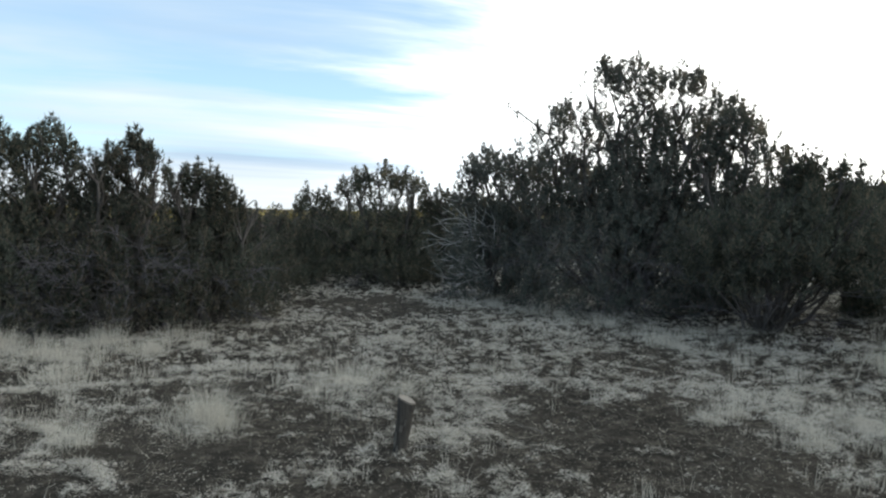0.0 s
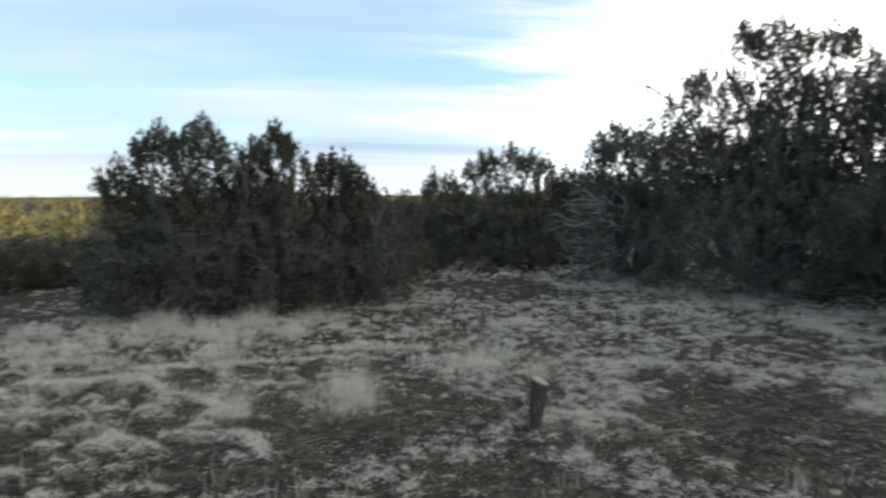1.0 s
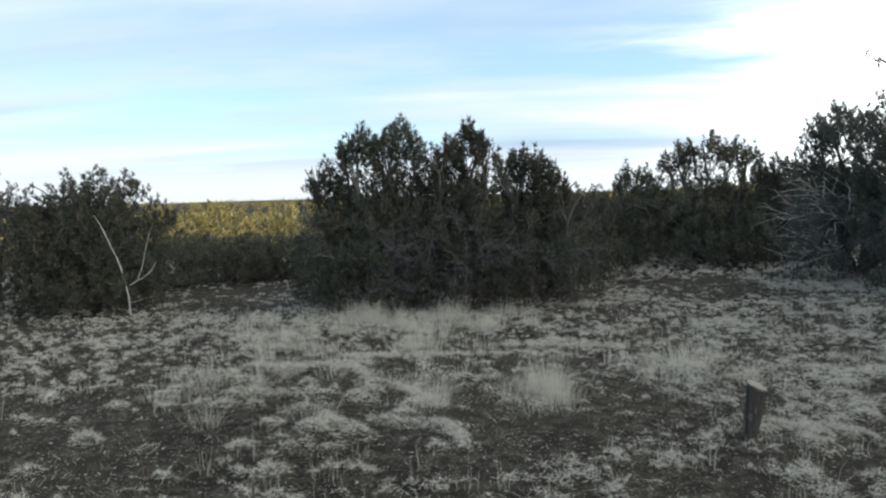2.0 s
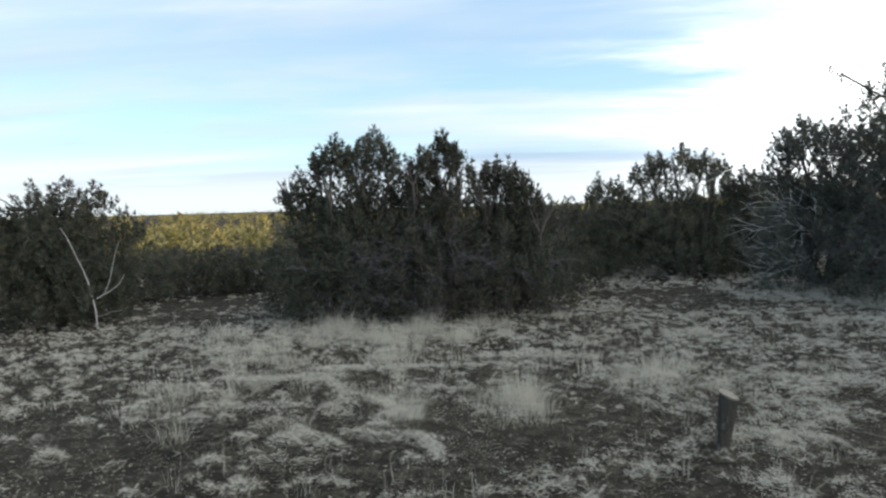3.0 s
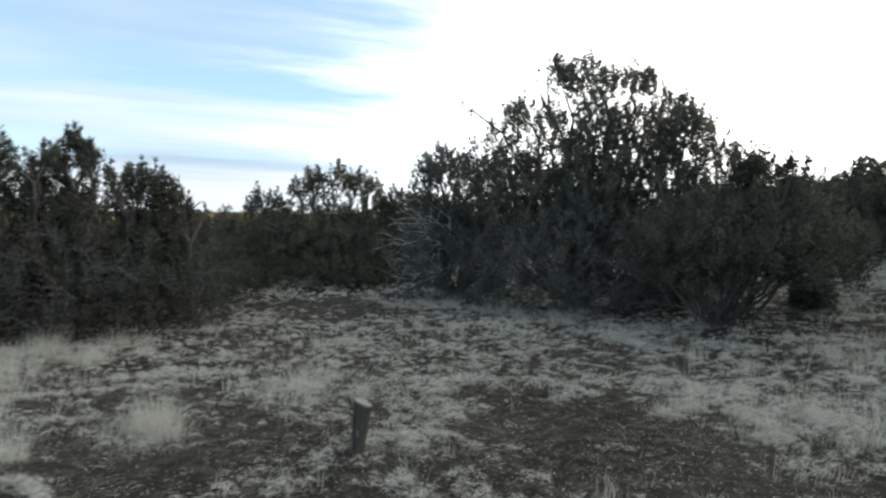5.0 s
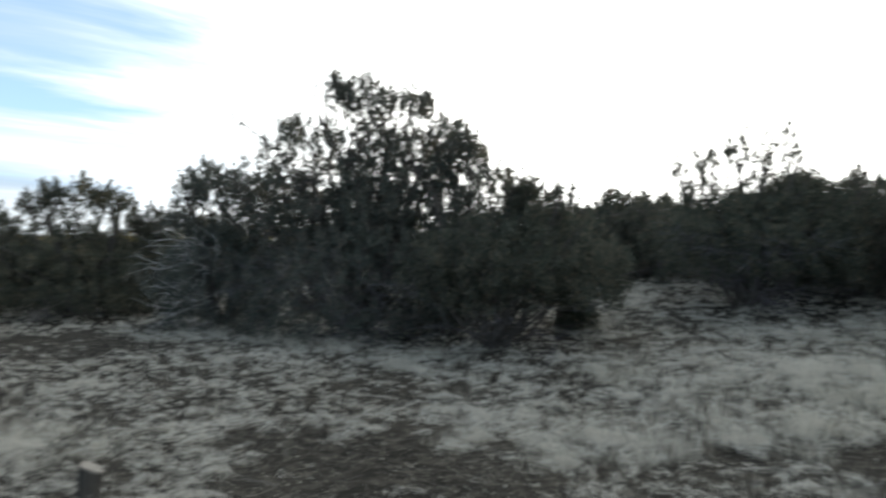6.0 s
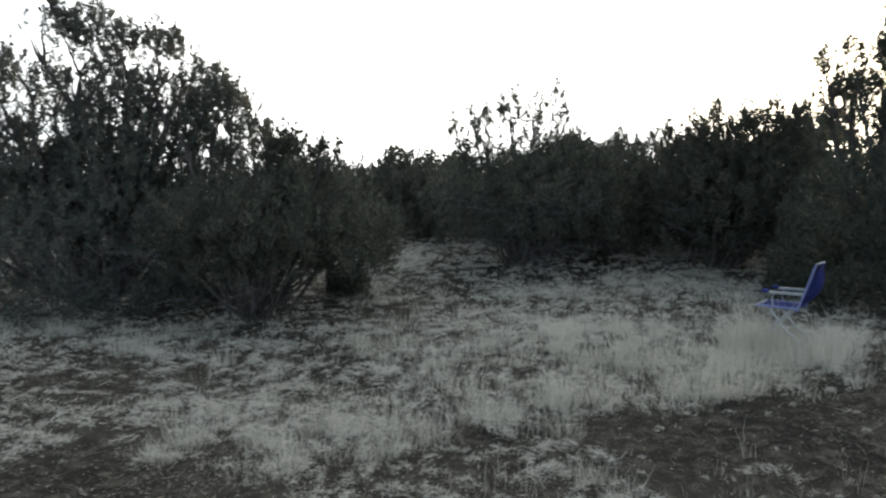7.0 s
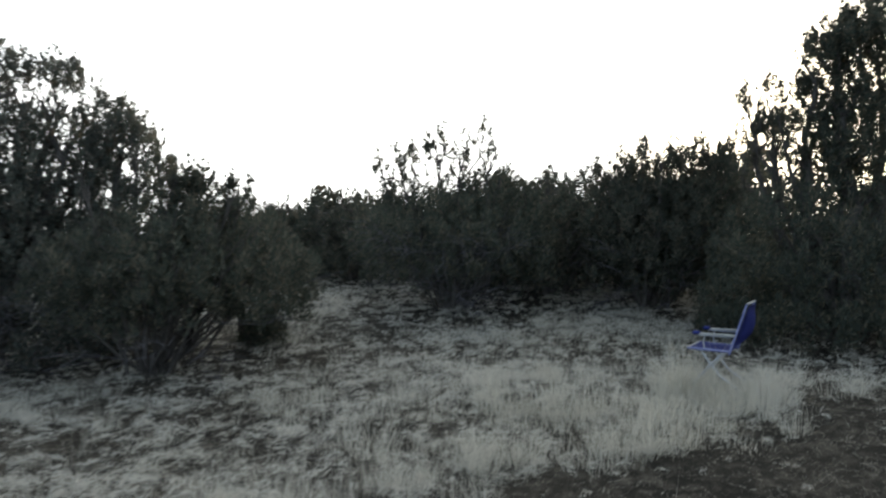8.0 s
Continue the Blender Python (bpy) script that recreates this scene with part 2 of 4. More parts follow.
def noise2(x, y, scale, seed):
    return noise.noise(Vector((x * scale + seed * 17.3, y * scale - seed * 9.1, seed * 3.7)))


# ---- the lie of the land ----
def step(a, b, v):
    u = min(1.0, max(0.0, (v - a) / (b - a)))
    return u * u * (3 - 2 * u)


def terrain(x, y):
    """Height of the land: level clearing, rising woodland to the east, a shallow valley to the north-west."""
    r = math.hypot(x, y)
    bearing = math.degrees(math.atan2(-x, y))
    h = 0.38 * step(3, 8, x) * step(-6, 3, y) + 0.5 * step(9, 16, 0.75 * x + 0.66 * y) * step(2, 7, x)
    east = step(-8, -34, bearing) * step(-150, -110, bearing)
    h += east * 0.03 * (min(max(r - 18, 0), 110))
    west = step(-2, 16, bearing) * step(160, 120, bearing)
    h -= west * (5.0 * step(15, 75, r) - 4.2 * step(80, 420, r))
    return h


# ---- ground ----
def spread(inner, outer, fine, grow):
    """Grid lines: even between the inner limits, then ever wider out to the outer limits."""
    lines = list(np.arange(inner[0], inner[1] + fine / 2, fine))
    step_size, v = fine, lines[-1]
    while v < outer:
        step_size *= grow
        v += step_size
        lines.append(v)
    step_size, v = fine, lines[0]
    while v > -outer:
        step_size *= grow
        v -= step_size
        lines.insert(0, v)
    return np.array(lines)


def build_ground():
    xs, ys = spread((-10, 12), 3500, 0.15, 1.17), spread((0, 16), 3500, 0.15, 1.17)
    verts = []
    for y in ys:
        for x in xs:
            r = math.hypot(x, y)
            z = terrain(x, y)
            if r < 40:
                z += 0.030 * noise2(x, y, 1.3, 2) + 0.022 * noise2(x, y, 3.3, 5)
            elif r > 150:
                z += step(150, 500, r) * (3.0 * noise2(x, y, 0.004, 8) - 1.0)
            verts.append((x, y, z))
    nx, ny = len(xs), len(ys)
    i, j = np.meshgrid(np.arange(ny - 1), np.arange(nx - 1), indexing="ij")
    quads = np.stack([i * nx + j, i * nx + j + 1, (i + 1) * nx + j + 1, (i + 1) * nx + j], -1).reshape(-1, 4)
    ob = new("ground", raw_mesh("ground", verts, quads, SOIL, True))
    tagged(ob, "dark dry soil of a clearing with litter and bare patches", "ground", kind="structure")


build_ground()


# ---- junipers ----
def lobe_clumps(dx, dy, h, r, low, thin, rng):
    """Clump centres and sizes of one upright lobe of a crown, in short upward fingers."""
    if r < 0.125:
        v = np.array([0.8, 0.84, 0.88, 0.9, 0.93, 0.95, 0.97, 0.985, 1.0, 1.0])
        c = np.stack([dx * v ** 1.7, dy * v ** 1.7, v * h - 0.02], 1) + rng.standard_normal((10, 3)) * 0.04
        return c, np.full(10, 0.045)
    n = max(16, int(97 * thin * (r / 0.4) ** (1.3 if r > 0.4 else 1.05) * (h - low) / 2.0))
    ang, q = rng.random(n) * 2 * math.pi, np.sqrt(rng.random(n))
    dome = np.maximum(h - 1.45 * r * q ** 1.7 - 0.12 * rng.random(n), low + 0.1)
    inner = rng.random(n) < 0.62
    z = np.where(inner, low + (dome - low) * rng.random(n) ** 0.9, dome)
    z[0], q[0] = h, 0.05
    v = z / h
    lean = v ** 0.6
    rad = q * 1.45 * r * np.where(rng.random(n) < 0.22, 1.5, 0.96) * np.clip(1.1 - 0.25 * v ** 3, 0.3, 1.1)
    tip = np.stack([dx * lean + np.cos(ang) * rad, dy * lean + np.sin(ang) * rad, z], 1)
    out = np.stack([np.cos(ang) * 0.35, np.sin(ang) * 0.35, np.ones(n)], 1) + rng.standard_normal((n, 3)) * 0.18
    out /= np.linalg.norm(out, axis=1, keepdims=True)
    size = (0.16 + 0.16 * rng.random(n)) * (1.15 - 0.3 * v)
    centers, sizes = [], []
    for k, back in enumerate((0.0, 0.33, 0.66, 1.0)):
        centers.append(tip - out * (size * back + 0.05)[:, None] + rng.standard_normal((n, 3)) * 0.015 * k)
        sizes.append((0.018 + 0.009 * k) * (0.6 + 0.8 * rng.random(n)) * (1.7 - 0.8 * v))
    return np.concatenate(centers), np.concatenate(sizes)


def dead_branch(start, end, thick, rng, twigs=5, bow=1.0):
    """A bare bowed branch with side twigs, as one set of verts and quads."""
    line = bend(start, end, bow * (0.12 * rng.standard_normal() + 0.06), rng, 7, 0.035)
    pieces = [tube(line, np.linspace(thick, thick * 0.25, 7), 5)]
    size = np.linalg.norm(np.subtract(end, start))
    for _ in range(twigs):
        k = rng.integers(2, 6)
        way = (line[k] - line[k - 1]) / (np.linalg.norm(line[k] - line[k - 1]) + 1e-9) + rng.standard_normal(3) * 0.55
        tip = line[k] + way / np.linalg.norm(way) * size * (0.18 + 0.3 * rng.random())
        pieces.append(tube(bend(line[k], tip, 0.03, rng, 4, 0.05), np.linspace(thick * 0.45, thick * 0.12, 4), 4))
    return merged(pieces)


def juniper(x, y, lobes, seed, label, skirt=(0.9, 1.0), low=0.55, thin=1.0, dead=5, dead_side=0.0, dead_span=math.pi, dead_thick=0.0055, dead_mat=None, leafy=56, stems=5, open_foot=0.0, skirt_count=60, dead_reach=1.0, dead_top=1.0, dead_twigs=10, leaves=None):
    """A many-stemmed juniper. lobes: (dx, dy, height, radius) of its upright tops; skirt: radius and height of the low foliage."""
    rng = np.random.default_rng(seed)
    tree = new("juniper_tree")
    tree.location = (x, y, terrain(x, y) - 0.03)
    tagged(tree, label, "tree", "junipers round the clearing")
    clumps, sizes, low_clumps, low_sizes = [], [], [], []
    for n, (dx, dy, h, r, *own_low) in enumerate(lobes):
        h *= 1.03
        foot = np.array([rng.normal() * 0.09, rng.normal() * 0.09, 0.0])
        lean = np.linspace(0, 1, 8)
        bow, rise = (1.7, 0.99) if r < 0.125 else (0.65, 0.9)
        line = np.stack([foot[0] + dx * lean ** bow, foot[1] + dy * lean ** bow, rise * h * lean], 1)
        line[1:] += rng.standard_normal((7, 3)) * 0.025 * h * np.array([1, 1, 0.3])
        thick = 0.03 if r < 0.125 else (0.028 + 0.016 * h) * (0.45 if math.hypot(dx, dy) > 0.55 * h else 0.55 if open_foot else 1.0)
        pieces = [tube(line, np.linspace(thick, 0.015 if r < 0.125 else 0.008, 8), 7, 0.08, rng)]
        for k in range(3, 7):
            for _ in range(4):
                a = rng.random() * 2 * math.pi
                reach = r * (0.5 + 0.5 * rng.random())
                tip = line[k] + np.array([math.cos(a) * reach, math.sin(a) * reach, 0.15 + 0.3 * rng.random()])
                tip[2] = min(tip[2], h - 0.35 * r - 0.12)
                pieces.append(tube(bend(line[k], tip, -0.03, rng, 4, 0.04), np.linspace(thick * 0.3, 0.004, 4), 4))
        under(new("trunk" if n == 0 else "limb", raw_mesh("limb", *merged(pieces), BARK, True)), tree)
        c, s = lobe_clumps(dx, dy, h, r, own_low[0] if own_low else low, thin, rng)
        clumps.append(c), sizes.append(s)
    reach, top = skirt
    mid = np.mean([(l[0], l[1]) for l in lobes], 0) * 0.8
    n = int(2.0 * skirt_count * reach / 0.9)
    if n:
        a, q = rng.random(n) * 2 * math.pi, np.sqrt(rng.random(n))
        z = open_foot + 0.12 + (top - 0.12 - open_foot) * rng.random(n) ** 0.75 * np.sqrt(1 - 0.75 * q ** 2)
        low_clumps = np.stack([mid[0] + np.cos(a) * q * reach, mid[1] + np.sin(a) * q * reach, z], 1)
        low_sizes = 0.07 + 0.07 * rng.random(n)
        if not open_foot:
            k = n // 3
            a, q = rng.random(k) * 2 * math.pi, np.sqrt(0.25 + 0.75 * rng.random(k))
            hem = np.stack([mid[0] + np.cos(a) * q * reach, mid[1] + np.sin(a) * q * reach, 0.1 + 0.3 * rng.random(k) * min(top, 1.2)], 1)
            low_clumps, low_sizes = np.concatenate([low_clumps, hem]), np.concatenate([low_sizes, 0.10 + 0.06 * rng.random(k)])
    tufts = [sprays(np.concatenate(clumps), np.concatenate(sizes), max(7, leafy // 4), rng, (0.03, 0.085), 0.009)]
    if n:
        tufts.append(sprays(low_clumps, low_sizes, leafy * 17 // 20, rng, (0.04, 0.088), 0.0098))
    v, q = merged(tufts)
    v[:, 2] = np.maximum(v[:, 2], 0.05)
    under(new("crown", raw_mesh("crown", v, q, leaves or LEAVES)), tree)
    for _ in range(stems):
        a = rng.random() * 2 * math.pi
        out = reach * (0.55 + 0.3 * rng.random() if open_foot else 0.85)
        tip = (mid[0] + math.cos(a) * out, mid[1] + math.sin(a) * out, top * (0.55 + 0.4 * rng.random()))
        start = (rng.normal() * 0.08, rng.normal() * 0.08, 0.0) if not open_foot else (math.cos(a) * 0.25 * rng.random() + rng.normal() * 0.05, math.sin(a) * 0.25 * rng.random() + rng.normal() * 0.05, 0.0)
        line = bend(start, tip, 0.1 - 0.2 * open_foot, rng, 7, 0.03)
        under(new("stem", raw_mesh("stem", *tube(line, np.linspace(0.032 if not open_foot else 0.010 + 0.013 * rng.random(), 0.007, 7), 6, 0.1, rng), BARK, True)), tree)
    for _ in range(dead):
        a = dead_side + (rng.random() - 0.5) * dead_span
        z = 0.1 + rng.random() * min(top * 0.95, 1.0) * dead_top
        far = reach * (0.85 + 0.3 * rng.random()) * dead_reach
        start = (mid[0] + math.cos(a) * reach * 0.15, mid[1] + math.sin(a) * reach * 0.15, z * 0.8 + 0.05)
        end = (mid[0] + math.cos(a) * far, mid[1] + math.sin(a) * far, max(0.06, z + 0.2 * rng.normal()))
        v, q = dead_branch(start, end, dead_thick * (1 + 0.7 * rng.random()), rng, dead_twigs)
        v[:, 2] = np.clip(v[:, 2], 0.03, (min(top, 1.2) + 0.2) * dead_top)
        tagged(under(new("dead_branch", raw_mesh("dead_branch", v, q, dead_mat or DEAD, True)), tree), "bare silver-grey dead branch")
    return tree


FRONT = -math.pi / 2
juniper(-5.31, 8.56, [(-0.85, -0.29, 1.94, 0.15), (-0.57, -0.34, 2.15, 0.16), (-0.45, -0.03, 2.42, 0.15), (-0.01, -0.22, 2.58, 0.17), (-0, 0.05, 2.38, 0.15), (0.2, 0.06, 2.5, 0.14), (0.29, 0.33, 2.7, 0.19),
        (0.62, 0.21, 2.44, 0.16), (-0.54, -0.14, 1.97, 0.3), (-0.09, -0.03, 1.95, 0.3), (0.21, 0.34, 2.03, 0.3), (0.1, -0.1, 1.6, 0.5)], 11,
        "dark green juniper with a loose top above dry grass", (1.1, 1.7), thin=1.25, skirt_count=135, dead=16, dead_side=FRONT + 0.5, dead_reach=1.08, dead_thick=0.005)
juniper(-4.1, 8.9, [(-0.31, -0.15, 2.18, 0.14), (-0.15, -0.1, 2.38, 0.18), (-0.06, 0.11, 2.38, 0.17), (0.04, 0.25, 2.61, 0.15), (0.33, 0.08, 2.41, 0.16), (-0.53, -0.01, 2.05, 0.25), (-0.12, 0.15, 2.07, 0.32),
        (0.29, -0.02, 1.97, 0.3), (-0.1, -0.04, 1.65, 0.5)], 12,
        "dense dark juniper with grey dead lower branches", (1.05, 1.7), thin=1.3, skirt_count=110, dead=44, dead_side=FRONT + 0.2, dead_span=2.4, dead_reach=1.12, dead_thick=0.005, dead_twigs=14)
juniper(-3.38, 9.66, [(-0.37, -0.08, 2.19, 0.17), (-0.23, 0.02, 2.18, 0.17), (-0.09, 0.17, 2.26, 0.16), (0.09, 0.11, 2.23, 0.14), (0.26, -0.08, 2.12, 0.15), (0.35, 0.12, 1.98, 0.14), (0.44, 0.15, 1.87, 0.14),
        (0.5, 0.17, 1.71, 0.13), (-0.26, 0.13, 1.87, 0.3), (0.18, -0.01, 1.81, 0.3), (0.11, 0.04, 1.5, 0.45)], 13,
        "low rounded dark juniper touching its neighbour", (1.0, 1.55), thin=1.25, skirt_count=100, dead=26, dead_side=FRONT - 0.1, dead_reach=1.1, dead_thick=0.005, dead_twigs=12)
juniper(-3.2, 11.9, [(0.03, 0.01, 1.65, 0.38), (0.3, 0.04, 1.2, 0.45), (-0.4, -0.06, 1.5, 0.45)], 14, "small dark juniper at the edge of bare ground", (0.9, 0.9), dead=3)
juniper(-3.5, 17.7, [(-0.8, -0.17, 1.75, 0.56), (0.17, 0.03, 2.1, 0.62), (0.64, 0.11, 1.8, 0.47), (-0.12, -0.02, 1.3, 0.83)], 15, "low spreading juniper beyond the clearing", (1.6, 1.5), skirt_count=90, thin=1.2, dead=2)
juniper(-3.9, 14.5, [(-0.5, -0.1, 1.62, 0.4), (0.0, 0.0, 1.75, 0.42), (0.45, 0.1, 1.7, 0.42), (0.9, 0.2, 1.6, 0.4), (0.0, 0.0, 1.3, 0.7)], 27, "low dark juniper between larger ones", (1.3, 1.5), dead=2, skirt_count=80)
juniper(-1.24, 15.47, [(-1.74, -0.35, 2.19, 0.2), (-1.36, -0.08, 2.11, 0.2), (-1.02, 0.04, 2.36, 0.18), (-0.78, 0.3, 2.58, 0.24), (-0.55, 0.03, 2.57, 0.2), (-0.07, -0.19, 2.7, 0.24), (0.14, 0.35, 2.55, 0.2),
        (0.43, 0.02, 2.59, 0.2), (0.71, 0.19, 2.46, 0.22), (-2.02, -0.16, 1.86, 0.2), (-0.13, -0.24, 1.87, 0.6), (-1.21, 0.07, 1.67, 0.5)], 16,
        "round-topped juniper closing the end of the clearing", (1.7, 1.75), skirt_count=95, thin=1.0, dead=5, dead_side=FRONT)
juniper(0.1, 15.9, [(0.17, 0.0, 2.32, 0.35), (-0.2, 0.0, 2.25, 0.35), (-0.5, 0.0, 2.2, 0.3), (0.11, 0.0, 1.6, 0.63)], 17, "narrow dark juniper behind pale dead branches", (1.1, 1.7), thin=1.0, skirt_count=85, dead=3)
juniper(1.05, 13.26, [(-0.55, 0.03, 2.72, 0.24), (-0.2, 0.01, 2.86, 0.32), (0.18, -0.02, 2.8, 0.36), (0.57, -0.06, 2.78, 0.36), (0.85, -0.09, 2.85, 0.3), (-0.72, 0.04, 2.2, 0.3), (0.05, 0.0, 2.0, 0.75)], 18,
        "juniper with a fan of pale dead branches at its foot", (1.05, 1.9), low=0.8, skirt_count=95, thin=1.1, dead=34, dead_side=FRONT - 0.9, dead_span=1.7, dead_thick=0.006, dead_mat=BLEACHED, dead_reach=1.18, dead_top=1.5, dead_twigs=4, leaves=LEAVES_GREY_GLARE)
juniper(3.16, 12.13, [(-0.53, -0.31, 4.24, 0.22), (-0.22, -0.23, 4.15, 0.2), (-0.01, -0.44, 4.28, 0.24), (0.41, -0.23, 4.11, 0.22), (0.79, -0.22, 4.2, 0.24), (0.95, -0.65, 4.04, 0.22), (1.44, -0.2, 3.77, 0.25),
        (1.67, -0.45, 3.67, 0.2), (1.97, -0.51, 3.43, 0.2), (-0.95, 0.35, 3.7, 0.24), (-1.14, 0.75, 3.66, 0.24), (-1.52, 0.49, 3.26, 0.25), (-1.96, 0.09, 2.85, 0.25), (-2.49, 0.28, 2.82, 0.25),
        (-0.45, 0.32, 3.5, 0.5), (0.28, -0.26, 3.43, 0.6), (1.22, -0.05, 3.39, 0.55), (-1.05, 0.28, 3, 0.5), (1.7, -0.57, 2.88, 0.4), (-2, 0.34, 3.42, 0.12), (0.02, 0, 2.6, 0.8), (0.2, -0.15, 3.7, 0.35), (0.75, -0.3, 3.55, 0.35), (0.1, -0.2, 3.0, 0.6, 1.5), (0.95, -0.3, 2.9, 0.55, 1.5), (-0.85, 0.3, 2.75, 0.5, 1.4), (-1.7, 0.2, 2.4, 0.45, 1.3)], 19,
        "tall open-topped juniper, the largest beside the clearing", (2.0, 1.9), low=1.2, thin=0.82, skirt_count=105, dead=34, dead_side=FRONT - 0.5, dead_span=2.6, dead_reach=1.04, dead_top=1.25, stems=7, leaves=LEAVES_GREY_GLARE)
juniper(4.5, 11.38, [(0.24, -0.1, 3.3, 0.2), (0.42, -0.15, 3.12, 0.18), (0.02, 0.0, 3.2, 0.2), (-0.2, 0.05, 2.95, 0.25), (0.6, -0.23, 2.86, 0.2), (0.13, -0.05, 2.4, 0.45)], 20, "upright dark juniper beside the tallest one", (1.0, 1.8), thin=0.95, dead=4, skirt_count=90, leaves=LEAVES_GREY_GLARE)
juniper(4.44, 9.41, [(0.12, 0.13, 2.68, 0.14, 1.88), (0.11, -0.24, 2.44, 0.18), (0.3, -0.14, 2.51, 0.22), (0.43, -0.25, 2.46, 0.2), (0.67, -0.46, 2.36, 0.13, 1.76), (0.86, -0.5, 2.3, 0.13, 1.7),
        (0.51, 0.1, 2.21, 0.4), (0.92, -0.1, 2.09, 0.4), (1.15, -0.51, 1.94, 0.4), (0.17, 0.09, 2.06, 0.35), (-0.31, -0.18, 1.96, 0.4), (-1.05, 0.4, 1.55, 0.38), (1.45, -0.7, 1.5, 0.38)], 21, "broad many-stemmed juniper with bare splayed stems at its foot", (1.5, 2.0), low=0.9, dead=6, dead_side=FRONT, thin=1.15, stems=28, open_foot=0.5, skirt_count=135)
juniper(5.83, 9.5, [(-0.2, 0.17, 0.42, 0.13), (0.0, 0.0, 0.58, 0.14), (0.13, -0.11, 0.68, 0.15)], 22, "knee-high young juniper in dry grass", (0.26, 0.42), low=0.08, dead=1, stems=3, thin=1.5)
juniper(8.76, 9.05, [(-0.69, 1, 2.46, 0.15, 1.46), (-0.6, 0.6, 2.52, 0.13, 1.72), (-0.34, 0.59, 2.6, 0.13, 1.6), (-0.38, 0.17, 2.68, 0.13, 1.88), (-0.19, 0.08, 2.81, 0.15, 1.61), (0.01, -0.14, 2.64, 0.15, 1.64),
        (0.53, -0.11, 2.98, 0.16, 1.68), (0.4, -0.44, 2.58, 0.13, 1.68), (0.64, -0.61, 2.22, 0.18, 1.52), (-0.53, 0.89, 2.06, 0.3), (-0.23, 0.56, 2.07, 0.3), (-0.12, 0.03, 2.02, 0.35),
        (0.21, -0.36, 2.1, 0.35), (0.75, -0.46, 2.19, 0.3), (0.73, -1.03, 2.05, 0.35), (1.18, -1.22, 2.06, 0.35), (-0.07, 0.07, 1.7, 0.6)], 23, "wide dark juniper with sparse thin upright tops", (1.55, 1.9), thin=0.75, dead=24, dead_side=FRONT - 0.6, dead_span=2.4, dead_reach=1.05, dead_thick=0.005, stems=18, skirt_count=140, open_foot=0.36)
juniper(10.92, 6.98, [(-0.2, 0.79, 2.35, 0.2), (-0, 0.5, 2.52, 0.2), (-0.18, -0, 2.58, 0.2), (-0.06, -0.4, 2.55, 0.2), (0.52, -0.54, 2.67, 0.22), (0.63, -0.93, 2.57, 0.2), (-0.26, 0.14, 2.13, 0.4),
        (0.0, 0.25, 2.36, 0.32), (0.15, -0.35, 2.4, 0.34), (0.5, -0.85, 2.42, 0.34), (0.21, -0.35, 2.18, 0.45), (0.29, -1, 2.17, 0.45), (0.08, -0.13, 1.8, 0.75)], 24,
        "dense dark juniper with a lacy backlit top", (1.2, 1.95), thin=1.15, dead=14, dead_side=math.pi + 0.2, skirt_count=150, open_foot=0.55, stems=16)
juniper(10.61, 4.17, [(-0.22, 1.15, 3.28, 0.13, 2.73), (-0.24, 0.85, 3.37, 0.13, 2.77), (-0.17, 0.97, 2.98, 0.2, 2.38), (-0.44, 0.59, 2.97, 0.2, 2.32), (-0.05, 0.47, 3.4, 0.18, 2.3), (-0.16, 0.25, 3.81, 0.22, 2.21),
        (-0.02, 0.07, 4.05, 0.28, 2.05), (-0.05, -0.18, 4.05, 0.35, 2.15), (0.2, -0.4, 4.28, 0.5, 2.18), (0.26, -0.72, 4.34, 0.5, 2.04), (0.06, 0.03, 3.37, 0.4, 2.17)], 25, "tall juniper against the low sun, dark and dense below", (1.45, 2.1), low=2.2, thin=1.5, dead=4, dead_side=math.pi, skirt_count=230)
juniper(-9.24, 7.12, [(0.02, 0.03, 2.12, 0.5), (-0.22, -0.28, 2.08, 0.45), (0.28, 0.34, 2.06, 0.42), (-0.5, -0.6, 1.85, 0.4), (0.62, 0.74, 1.6, 0.36), (-0.8, -1.05, 1.88, 0.45), (-0.08, -0.1, 1.45, 0.75)], 26,
        "juniper bush with a pale dead limb and sunlit tips", (1.0, 1.75), thin=1.3, skirt_count=110, dead=2, dead_side=0.4, dead_span=1.6)
LIMB_AT = (-8.28, 6.82)


